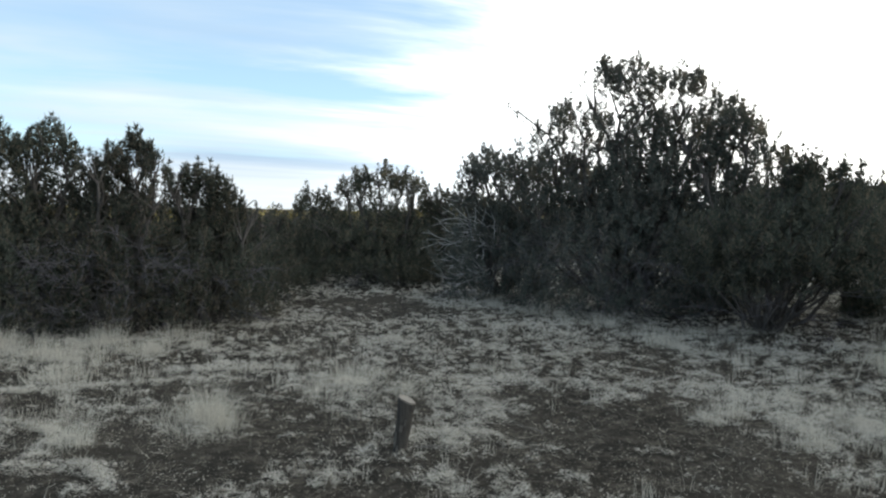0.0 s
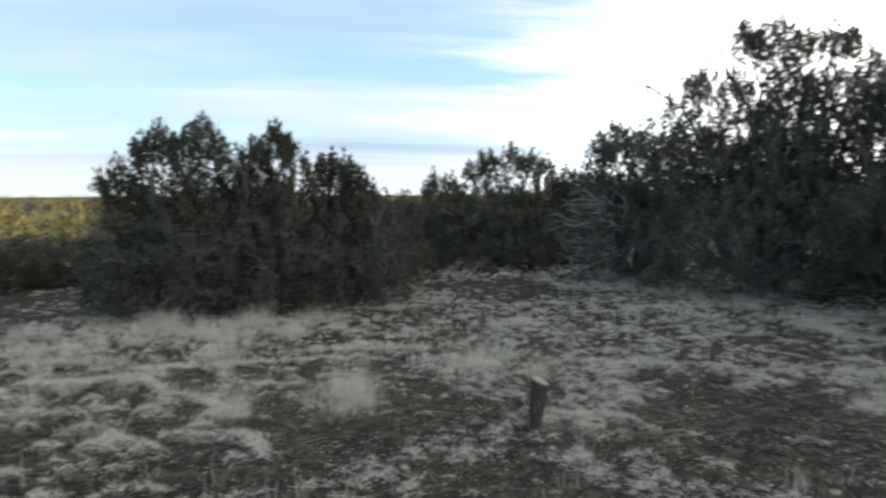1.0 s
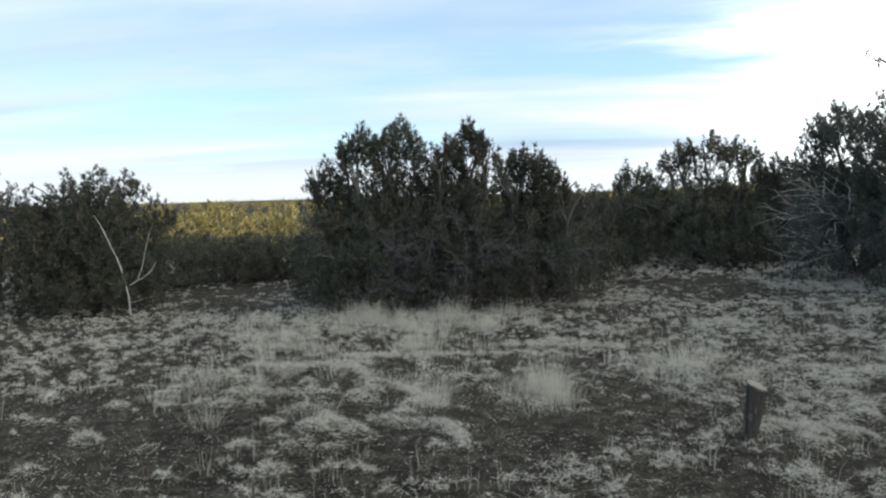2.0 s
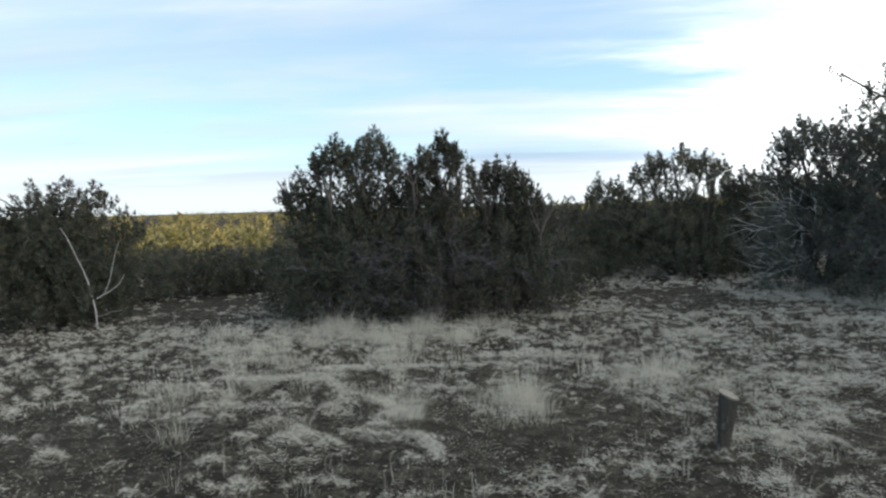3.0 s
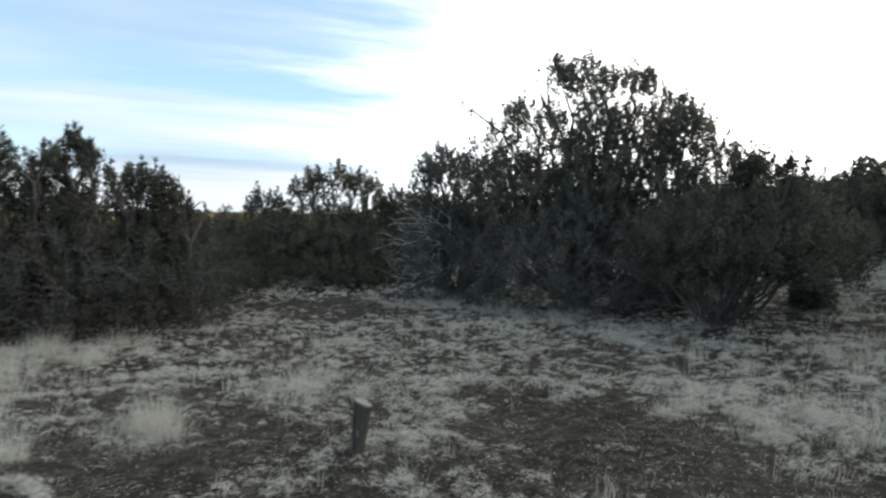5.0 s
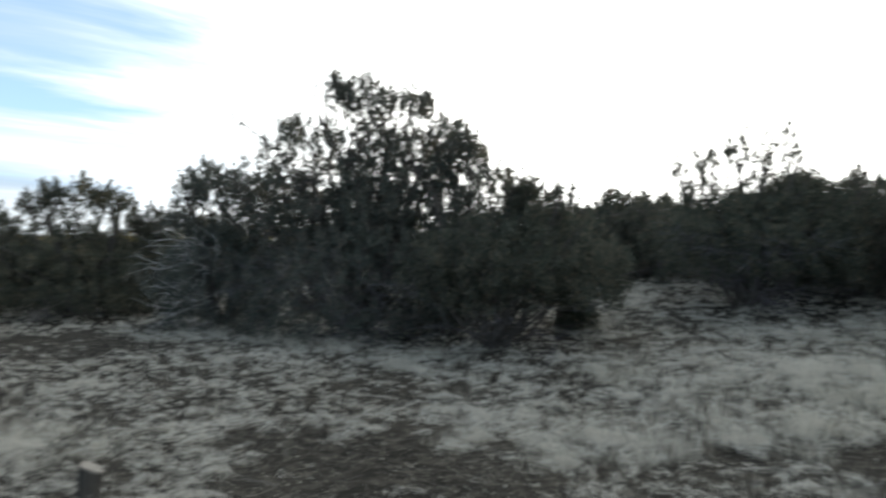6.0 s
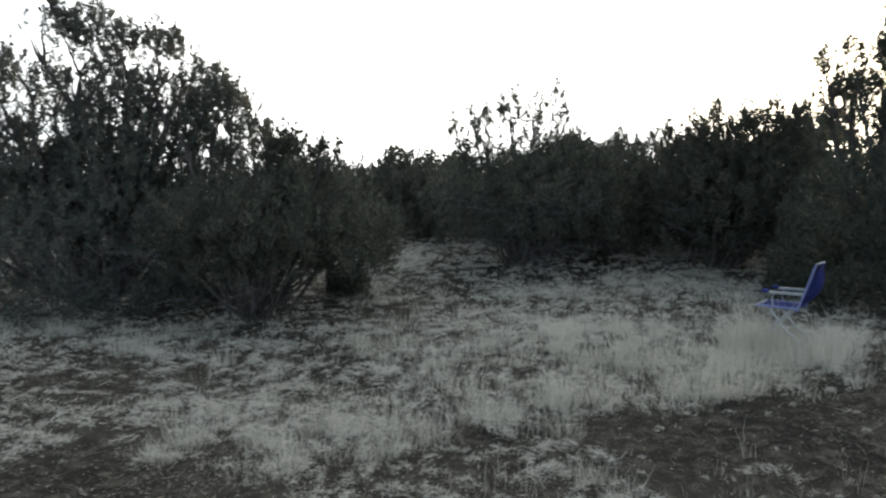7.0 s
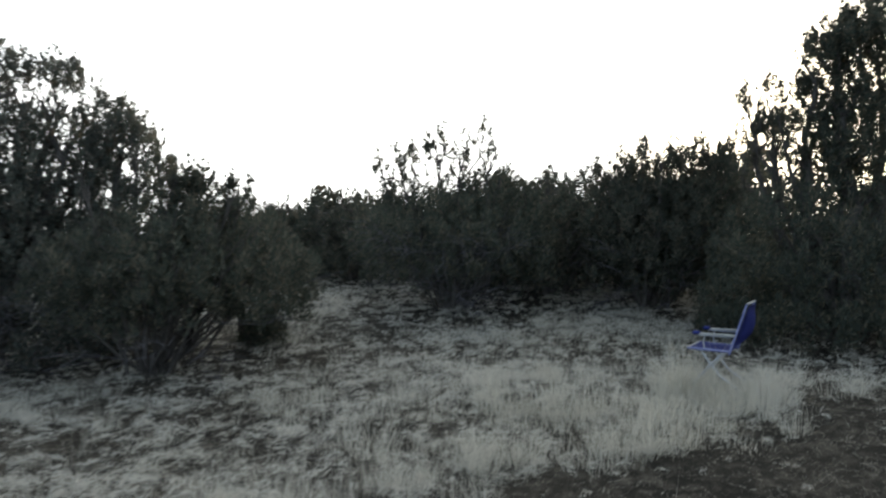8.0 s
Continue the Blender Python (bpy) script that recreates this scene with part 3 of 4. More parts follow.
def dead_limb():
    """The long pale bowed limb in front of the juniper bush, with thin side shoots."""
    rng = np.random.default_rng(77)
    thing = tagged(new("dead_limb"), "long pale bare limb leaning against a juniper bush", "branch")
    x, y = LIMB_AT
    thing.location = (x, y, terrain(x, y) - 0.02)

    def bowed(a, b, c, steps=9):
        u = np.linspace(0, 1, steps)[:, None]
        a, b, c = (np.array(p, float) for p in (a, b, c))
        return a * (1 - u) ** 2 + (2 * b - (a + c) / 2) * 2 * u * (1 - u) + c * u ** 2 + rng.standard_normal((steps, 3)) * 0.008

    line = bowed((0, 0, 0), (-0.07, -0.07, 0.72), (-0.26, -0.29, 1.44), 11)
    under(new("stem", raw_mesh("stem", *tube(line, np.linspace(0.0105, 0.0045, 11), 7, 0.16, rng), BLEACHED, True)), thing)
    for a, b, c, r in (((0, 0, 0.45), (0.15, 0.19, 0.57), (0.24, 0.3, 0.76), 0.005), ((0.07, 0.1, 0.52), (0.14, 0.2, 0.93), (0.19, 0.26, 1.22), 0.004),
                       ((-0.03, -0.03, 0.52), (-0.12, -0.12, 0.46), (-0.2, -0.2, 0.5), 0.003), ((0, 0, 0.2), (0.1, 0.12, 0.22), (0.2, 0.24, 0.26), 0.003)):
        under(new("side_shoot", raw_mesh("side_shoot", *tube(bowed(a, b, c, 7), np.linspace(r * 1.2, r * 0.5, 7), 6, 0.15, rng), BLEACHED, True)), thing)


dead_limb()
for n, (x, y, lobes) in enumerate([
        (-10.5, 9.45, [(-0.3, -0.25, 0.95, 0.4), (0.25, 0.26, 1.05, 0.4)]),
        (-9.7, 10.35, [(-0.3, -0.25, 1.0, 0.4), (0.3, 0.28, 1.05, 0.4)]),
        (-9.0, 11.1, [(-0.3, -0.2, 1.1, 0.4), (0.3, 0.25, 1.0, 0.4)]),
        (-8.1, 11.8, [(-0.3, -0.2, 1.1, 0.45), (0.35, 0.25, 1.2, 0.45)]),
        (-7.0, 12.6, [(-0.3, -0.1, 1.25, 0.5), (0.5, 0.2, 1.3, 0.5)])]):
    juniper(x, y, lobes, 31 + n, "low shaded juniper past the bare ground", (0.95, 0.85), low=0.3, dead=2)
for n, (x, y, h) in enumerate([(11.3, 10.2, 2.35), (12.2, 8.9, 2.4), (10.9, 8.9, 2.2), (9.8, 12.9, 1.8), (13.2, 7.6, 2.25), (9.9, 14.4, 1.95), (11.0, 13.2, 1.95), (8.6, 15.4, 1.9), (12.6, 11.4, 2.1)]):
    juniper(x, y, [(0, 0, h, 0.5), (-0.6, 0.5, h * 0.95, 0.5), (0.6, -0.5, h * 0.97, 0.5), (0.2, 0.1, h * 0.8, 0.8)], 81 + n,
            "dark juniper on the slope behind others", (1.5, h * 0.95), thin=0.7, dead=2, skirt_count=80, leafy=44)
# wood carried on beside and behind the view: added junipers block sun and sky
for n, (x, y, h) in enumerate([(-10.5, 4.4, 2.2), (-12.0, 7.2, 2.4), (11.2, 1.2, 4.2), (10.6, -1.8, 3.9), (13.2, 2.9, 4.6), (13.6, 6.0, 3.6), (9.8, -4.8, 3.6),
        (6.5, -8.5, 4.0), (2.0, -10.0, 4.2), (-2.5, -9.5, 3.8), (-6.5, -7.5, 4.0), (-9.5, -3.5, 3.6), (-10.8, 0.8, 3.4)]):
    juniper(x, y, [(0, 0, h, 0.6), (-0.6, 0.4, h * 0.85, 0.5), (0.6, -0.4, h * 0.9, 0.5), (0.1, 0.7, h * 0.75, 0.6), (-0.2, -0.7, h * 0.8, 0.5)], 41 + n,
            "dark juniper added round the view to shade the clearing", (1.6, h * 0.5), thin=0.4, dead=2, leafy=24)


# ---- woodland ----
def woodland_tree(seed, h, r):
    rng = np.random.default_rng(seed)
    tree = tagged(new("juniper_tree"), "juniper of the open wood beyond the clearing", "tree", "junipers of the wood")
    line = bend((0, 0, -0.1), (0.15, 0.1, h * 0.8), 0, rng, 6, 0.03)
    under(new("trunk", raw_mesh("trunk", *tube(line, np.linspace(0.12, 0.02, 6), 6, 0.1, rng), BARK, True)), tree)
    n = 42
    a, u = rng.random(n) * 2 * math.pi, rng.random(n)
    wide = r * np.clip(1.1 - 0.9 * u ** 1.8, 0.2, 1) * np.sqrt(rng.random(n))
    c = np.stack([np.cos(a) * wide, np.sin(a) * wide, 0.25 + (h - 0.45) * u], 1)
    v, q = sprays(c, 0.17 + 0.12 * rng.random(n), 36, rng, (0.085, 0.17), 0.039)
    v[:, 2] = np.maximum(v[:, 2], 0.0)
    under(new("crown", raw_mesh("crown", v, q, LEAVES)), tree)
    return tree


def skyline(bearing):
    """How high, in degrees above the eye, the wood stands all round."""
    return 4.2 - 5.8 * step(0, 14, bearing) + 2.0 * step(-36, -56, bearing) + 3.0 * step(-66, -80, bearing) - 1.0 * step(14, 24, bearing)


def build_woodland():
    rng = np.random.default_rng(5)
    heights = [2.3, 2.7, 2.0, 3.1, 2.5]
    kinds = [woodland_tree(60 + k, h, r) for k, (h, r) in enumerate(zip(heights, (1.2, 1.1, 1.3, 1.3, 1.5)))]
    spots = []
    tries = 0
    while len(spots) < 155 and tries < 60000:
        tries += 1
        bearing = -22 - 62 * rng.random() if rng.random() < 0.6 else -100 + 185 * rng.random()
        r = 14.5 + 50 * rng.random() ** 1.8
        if bearing > 2 and (r < 21 or r > 42) or 12 < bearing < 42 and r > 25 or 10 < bearing < 22 and r < 26 or -22 < bearing < 2 and r < 18 or bearing < -58 and r < 16:
            continue
        x, y = -math.sin(radians(bearing)) * r, math.cos(radians(bearing)) * r
        if all((x - a) ** 2 + (y - b) ** 2 > 4.4 for a, b in ((8.8, 9.1), (10.9, 7.1), (10.6, 4.3), (3.2, 12.2), (4.5, 11.4))) and all((x - a) ** 2 + (y - b) ** 2 > (1.35 + 0.02 * r) ** 2 for a, b, _ in spots):
            k = len(spots) % len(kinds)
            room = 1.5 + r * math.tan(radians(skyline(bearing))) - terrain(x, y)
            s = min(0.85 + 0.4 * rng.random(), room / heights[k] * (0.86 + 0.18 * rng.random()))
            if s > 0.3:
                spots.append((x, y, s))
    for n, (x, y, s) in enumerate(spots):
        m = Matrix.LocRotScale((x, y, terrain(x, y) - 0.05), Euler((0, 0, rng.random() * 6.28)), (max(s, 0.75), max(s, 0.75), s))
        if n < len(kinds):
            kinds[n].matrix_basis = m
        else:
            copy_thing(kinds[n % len(kinds)], m)


build_woodland()


def build_far_wood():
    """The wood of the plain, one sheet of small crowns out to the skyline, sunlight painted into its leaf colour."""
    rng = np.random.default_rng(9)
    near, middle, rest = ([], []), ([], []), ([], [])
    for n in range(3000):
        bearing = 6 + 80 * rng.random() if n > 600 else -95 + 100 * rng.random()
        r = (38 if bearing > 8 else 90) + 420 * rng.random() ** 1.6
        far = n > 2350
        if far:
            r = 420 + 1300 * rng.random()
        x, y = -math.sin(radians(bearing)) * r, math.cos(radians(bearing)) * r
        z = terrain(x, y) + (step(150, 500, r) * (3.0 * noise2(x, y, 0.004, 8) - 1.0) if r > 150 else 0)
        h = (2.2 + 1.4 * rng.random()) * (1.6 if far else 1.0)
        if math.degrees(math.atan2(z + h - 1.5, r)) > max(skyline(bearing) - 0.4, 0.25):
            continue
        for k in range(4):
            apart = 5.0 if far else 0.6
            centers, sizes = near if r < 75 else middle if r < 150 else rest
            centers.append((x + rng.normal() * apart, y + rng.normal() * apart, z + h * (0.2 + 0.2 * k)))
            sizes.append((0.95 - 0.13 * k) * (3.5 if far else 1.0))
    v, q = merged([sprays(np.array(centers), np.array(sizes), count, rng, (0.4 * long, long), 0.27 * long)
                   for (centers, sizes), count, long in ((near, 48, 0.28), (middle, 24, 0.42), (rest, 12, 0.7))])
    ob = new("far_woodland", raw_mesh("far_woodland", v, q, LEAVES_FAR_SUN))
    tagged(ob, "yellow-green juniper wood of the distant plain, sunlight painted into its leaves", "woodland", kind="stuff")


build_far_wood()

# ---- dry grass ----
# bare soil: x, y, radius
BARE = [(-8.3, 8.9, 2.1), (2.4, 7.4, 0.9), (-2.0, 3.9, 0.75), (1.4, 5.15, 0.8), (0.7, 5.0, 0.6), (2.0, 4.6, 0.6), (6.4, 2.9, 1.1), (5.4, 3.1, 0.8), (4.7, 3.6, 0.6), (7.4, 2.7, 1.0), (-3.2, 5.1, 0.45), (-1.6, 4.2, 0.6),
        (-0.8, 10.6, 0.9), (-1.4, 11.8, 1.2), (-7.7, 8.1, 0.9), (-8.3, 9.0, 1.2), (-9.2, 10.6, 1.4), (-7.2, 9.4, 0.8), (-6.8, 7.6, 0.5), (-1.1, 4.95, 0.55), (4.6, 4.1, 0.45), (5.8, 8.3, 0.5), (-8.6, 9.6, 1.1), (-0.4, 3.6, 0.5), (-4.0, 2.9, 0.8), (-3.6, 3.4, 0.6), (1.0, 4.4, 0.7), (1.8, 4.3, 0.6), (-1.1, 4.5, 0.4), (0.9, 6.0, 0.5), (-4.9, 3.6, 0.5)]
# tall bunchgrass: x, y, spread, height, clumps
LEFT_STANDS = [(-3.9, 4.7, 0.4, 0.28, 12), (-4.6, 5.4, 0.45, 0.26, 12), (-2.9, 5.0, 0.3, 0.3, 8), (-3.1, 6.2, 0.4, 0.26, 10), (-4.9, 7.0, 0.6, 0.3, 26), (-4.1, 7.5, 0.6, 0.34, 30), (-3.2, 7.8, 0.55, 0.3, 24), (-1.8, 5.05, 0.2, 0.4, 16), (-1.72, 4.8, 0.18, 0.3, 10), (-2.45, 4.65, 0.16, 0.42, 7), (-0.62, 6.2, 0.45, 0.3, 20), (-4.6, 4.5, 0.5, 0.28, 12),
    (-0.3, 6.4, 0.5, 0.26, 16), (-1.75, 4.9, 0.3, 0.3, 8), (-6.3, 6.6, 0.5, 0.26, 12), (-3.4, 3.9, 0.35, 0.24, 8)]
MIDDLE_STANDS = [(2.4, 5.2, 0.36, 0.34, 32), (3.3, 9.1, 0.4, 0.25, 9), (1.3, 12.3, 0.9, 0.24, 46), (2.6, 10.4, 0.6, 0.22, 26), (3.2, 9.6, 0.5, 0.24, 20), (3.9, 9.0, 0.4, 0.22, 12), (2.9, 8.9, 0.4, 0.2, 10), (3.12, 8.75, 0.25, 0.34, 14), (0.2, 12.6, 0.6, 0.2, 20),
    (0.7, 12.6, 0.9, 0.22, 22), (3.4, 8.1, 0.4, 0.25, 9), (3.9, 6.6, 0.5, 0.22, 12), (2.9, 6.3, 0.5, 0.22, 12), (2.3, 8.8, 0.5, 0.22, 8), (3.5, 5.2, 0.3, 0.36, 14),
    (3.3, 4.85, 0.22, 0.3, 12), (0.2, 11.6, 0.7, 0.2, 40), (1.2, 11.3, 0.7, 0.2, 44), (2.1, 10.9, 0.6, 0.2, 40), (1.8, 11.9, 0.6, 0.22, 30)]
RIGHT_STANDS = [(7.2, 4.2, 0.3, 0.34, 9), (6.88, 3.84, 0.28, 0.40, 14), (7.08, 3.9, 0.2, 0.48, 34), (7.0, 4.05, 0.25, 0.42, 24), (7.05, 3.72, 0.2, 0.38, 8), (7.2, 4.3, 0.15, 0.42, 8), (7.0, 3.85, 0.3, 0.32, 9), (6.98, 4.3, 0.2, 0.36, 7), (5.9, 5.2, 0.8, 0.34, 52), (6.7, 4.6, 0.7, 0.33, 40), (6.2, 3.85, 0.5, 0.3, 22), (7.6, 3.7, 0.5, 0.27, 20), (6.7, 3.95, 0.4, 0.34, 10), (4.45, 4.6, 0.4, 0.3, 18), (3.45, 4.75, 0.2, 0.4, 12), (4.05, 3.6, 0.25, 0.24, 8), (5.9, 3.95, 0.4, 0.32, 14),
    (4.6, 5.0, 0.5, 0.3, 22), (5.25, 4.5, 0.5, 0.3, 22), (9.0, 5.6, 0.6, 0.28, 18)]
BACK_STANDS = [(11.7, 6.5, 0.5, 0.22, 18), (12.3, 7.0, 0.5, 0.2, 14), (11.0, 6.0, 0.4, 0.22, 22), (10.4, 5.6, 0.5, 0.22, 16), (7.4, 10.4, 0.5, 0.2, 14), (5.2, 7.2, 0.6, 0.23, 20), (6.0, 7.3, 0.6, 0.23, 20), (5.0, 6.3, 0.5, 0.24, 16), (5.9, 9.6, 0.5, 0.2, 12), (9.6, 7.4, 0.4, 0.2, 14), (9.9, 6.9, 0.4, 0.2, 12), (6.2, 8.9, 0.6, 0.22, 16), (7.2, 8.2, 0.6, 0.2, 20), (8.0, 7.6, 0.6, 0.2, 20), (8.8, 6.9, 0.5, 0.22, 20), (9.3, 6.1, 0.5, 0.24, 16), (6.9, 10.6, 0.8, 0.2, 20),
    (6.0, 10.2, 0.7, 0.2, 18), (7.2, 11.4, 0.6, 0.2, 14), (7.6, 10.8, 0.7, 0.22, 12), (6.9, 10.5, 0.7, 0.2, 34), (7.7, 11.3, 0.8, 0.15, 44), (11.3, 8.6, 0.6, 0.24, 30), (10.0, 6.6, 0.5, 0.22, 26), (11.7, 7.4, 0.5, 0.24, 26), (8.0, 7.0, 0.8, 0.26, 26), (6.9, 6.4, 0.8, 0.24, 26)]
# felted tussocks: x, y
TUSSOCKS = [(-2.3, 3.8), (-2.05, 3.95), (-2.55, 4.3), (-2.4, 4.05), (0.2, 5.2), (0.5, 5.15), (0.25, 4.8), (0.55, 4.8), (0.4, 4.95), (0.1, 3.95), (-0.1, 4.1), (1.0, 4.1), (-4.7, 3.6), (-4.2, 3.0),
            (-4.3, 4.0), (-3.7, 3.9), (-3.8, 4.3), (-3.2, 3.8), (-3.1, 4.6), (-2.0, 3.7), (-3.2, 3.4), (-2.8, 3.2), (-2.3, 4.15), (-4.1, 2.7), (-6.8, 5.2), (-3.7, 4.8), (-2.6, 4.2), (-2.9, 3.9),
            (2.5, 5.5), (3.4, 7.5), (3.4, 6.5), (2.8, 7.4), (2.3, 5.2), (2.7, 5.1), (5.0, 4.3), (4.6, 4.4)]


def tuft(base, count, height, spread_by, width, rng, lie=0.5):
    """Fine bent blades of all lengths standing close together: verts and triangles."""
    a = rng.random(count) * 2 * math.pi
    out = np.stack([np.cos(a), np.sin(a), np.zeros(count)], 1)
    h = (height * (0.22 + 0.9 * rng.random(count) ** 1.2))[:, None]
    root = base + out * (spread_by * np.sqrt(rng.random(count)))[:, None]
    root[:, 2] -= 0.012
    lean = (lie * (0.12 + 0.8 * rng.random(count) ** 1.2))[:, None]
    side = np.stack([-np.sin(a), np.cos(a), np.zeros(count)], 1)
    side = side * 0.6 + rng.standard_normal((count, 3)) * np.array([0.5, 0.5, 0.1])
    side /= np.linalg.norm(side, axis=1, keepdims=True)
    side *= width * (0.6 + 0.7 * rng.random(count))[:, None]
    rise = np.array([0, 0, 1.0])
    drift = out * 0.6 + rng.standard_normal((count, 3)) * np.array([0.6, 0.6, 0.0])
    mid = root + rise * h * 0.6 + drift * lean * h * 0.3
    mid += rng.standard_normal((count, 3)) * h * 0.06
    tip = root + rise * h * (1 - 0.35 * lean) + drift * lean * h * 0.9 + rng.standard_normal((count, 3)) * h * 0.13
    verts = np.stack([root - side, root + side, mid - side * 0.7, mid + side * 0.7, tip], 1).reshape(-1, 3)
    k = np.arange(count)[:, None] * 5
    tris = np.concatenate([k + [0, 1, 3], k + [0, 3, 2], k + [2, 3, 4]], 1).reshape(-1, 3)
    return verts, tris


def sod(base, count, height, spread_by, width, rng):
    """A low ragged mat of matted blades, long one way, with a few hairs standing up: verts and triangles."""
    a = rng.random(count) * 2 * math.pi
    q = rng.random(count) ** 0.6
    p = rng.random(3) * 6.28
    wave = 1 + 0.34 * np.sin(2 * a + p[0]) + 0.24 * np.sin(3 * a + p[1]) + 0.16 * np.sin(5 * a + p[2])
    squeeze = 0.42 + 0.45 * rng.random()
    turn = rng.normal() * 0.7
    long, cross = np.cos(a) * q * wave * spread_by * 1.25, np.sin(a) * q * wave * spread_by * squeeze
    out = np.stack([long * math.cos(turn) - cross * math.sin(turn), long * math.sin(turn) + cross * math.cos(turn), np.zeros(count)], 1)
    root = base + out
    crumble = 0.6 + 0.4 * np.sin(out[:, 0] * 60 + p[0]) * np.sin(out[:, 1] * 75 + p[1])
    root[:, 2] += height * 0.72 * (1 - q ** 3) * crumble * (0.6 + 0.4 * rng.random(count)) - 0.008
    way = rng.standard_normal((count, 3)) * np.array([1.0, 1.0, 0.3]) + out / spread_by * 0.35 + np.array([0, 0, 0.28])
    hair = np.where(rng.random(count) < 0.14, 1.0, 0.0)
    way[:, 2] += hair * 0.9
    way *= (height * (0.22 + 0.34 * rng.random(count) + 0.55 * hair * rng.random(count)) / np.linalg.norm(way, axis=1))[:, None]
    side = np.cross(way, rng.standard_normal((count, 3)))
    side *= (width * (0.6 + 0.7 * rng.random(count)) * (1 - 0.6 * hair) / (np.linalg.norm(side, axis=1) + 1e-9))[:, None]
    verts = np.stack([root - side, root + side, root + way], 1).reshape(-1, 3)
    return verts, np.arange(3 * count).reshape(-1, 3)


def tussock(base, r, height, rng, dense):
    """A soft felted mound of fine curled grass: verts and triangles."""
    count = int(dense * r * r)
    a, q = rng.random(count) * 2 * math.pi, rng.random(count) ** 0.6
    wave = 1 + 0.22 * np.sin(2 * a + rng.random() * 6) + 0.12 * np.sin(5 * a + rng.random() * 6)
    out = np.stack([np.cos(a) * wave, np.sin(a) * wave * 0.8, np.zeros(count)], 1)
    root = base + out * (r * q)[:, None]
    root[:, 2] += height * (1 - q ** 2) * (0.75 + 0.25 * np.sin(9 * a * q + 3)) - 0.01
    way = out * (0.3 + q)[:, None] * 0.7 + rng.standard_normal((count, 3)) * np.array([0.6, 0.6, 0.3]) + np.array([0, 0, 0.5])
    way[:, 2] -= 0.5 * q
    way *= ((0.018 + 0.035 * rng.random(count)) / np.linalg.norm(way, axis=1))[:, None]
    side = np.cross(way, rng.standard_normal((count, 3)))
    side *= (0.0016 * (0.6 + 0.7 * rng.random(count)) / (np.linalg.norm(side, axis=1) + 1e-9))[:, None]
    return np.stack([root - side, root + side, root + way], 1).reshape(-1, 3), np.arange(3 * count).reshape(-1, 3)


def chaff(base, count, spread_by, rng):
    """Scattered chips and broken stalks lying on the soil: verts and triangles."""
    p = base + rng.standard_normal((count, 3)) * np.array([spread_by, spread_by, 0.004])
    a = rng.random(count) * 2 * math.pi
    size = (0.006 + 0.03 * rng.random(count) ** 3 + (rng.random(count) < 0.05) * (0.03 + 0.12 * rng.random(count)))[:, None]
    way = np.stack([np.cos(a), np.sin(a), 0.25 * rng.standard_normal(count) + 0.1], 1) * size
    side = np.stack([-np.sin(a), np.cos(a), 0.4 * rng.standard_normal(count)], 1) * (0.002 + 0.003 * rng.random(count))[:, None]
    side *= np.where(size > 0.05, 0.45, 1.0)
    return np.stack([p - side, p + side, p + way], 1).reshape(-1, 3), np.arange(3 * count).reshape(-1, 3)


def bare_at(x, y):
    return max((1 - math.hypot(x - a, y - b) / r for a, b, r in BARE), default=0)


# lines of flattened matted grass: from, to
MATTED = [((-3.9, 5.55), (-2.3, 6.25)), ((-3.6, 5.3), (-3.0, 4.7)), ((-2.9, 4.9), (-2.3, 4.45)), ((-2.1, 4.1), (-1.75, 3.75)), ((-4.6, 5.0), (-3.5, 5.45)), ((-2.6, 6.6), (-1.4, 6.9))]


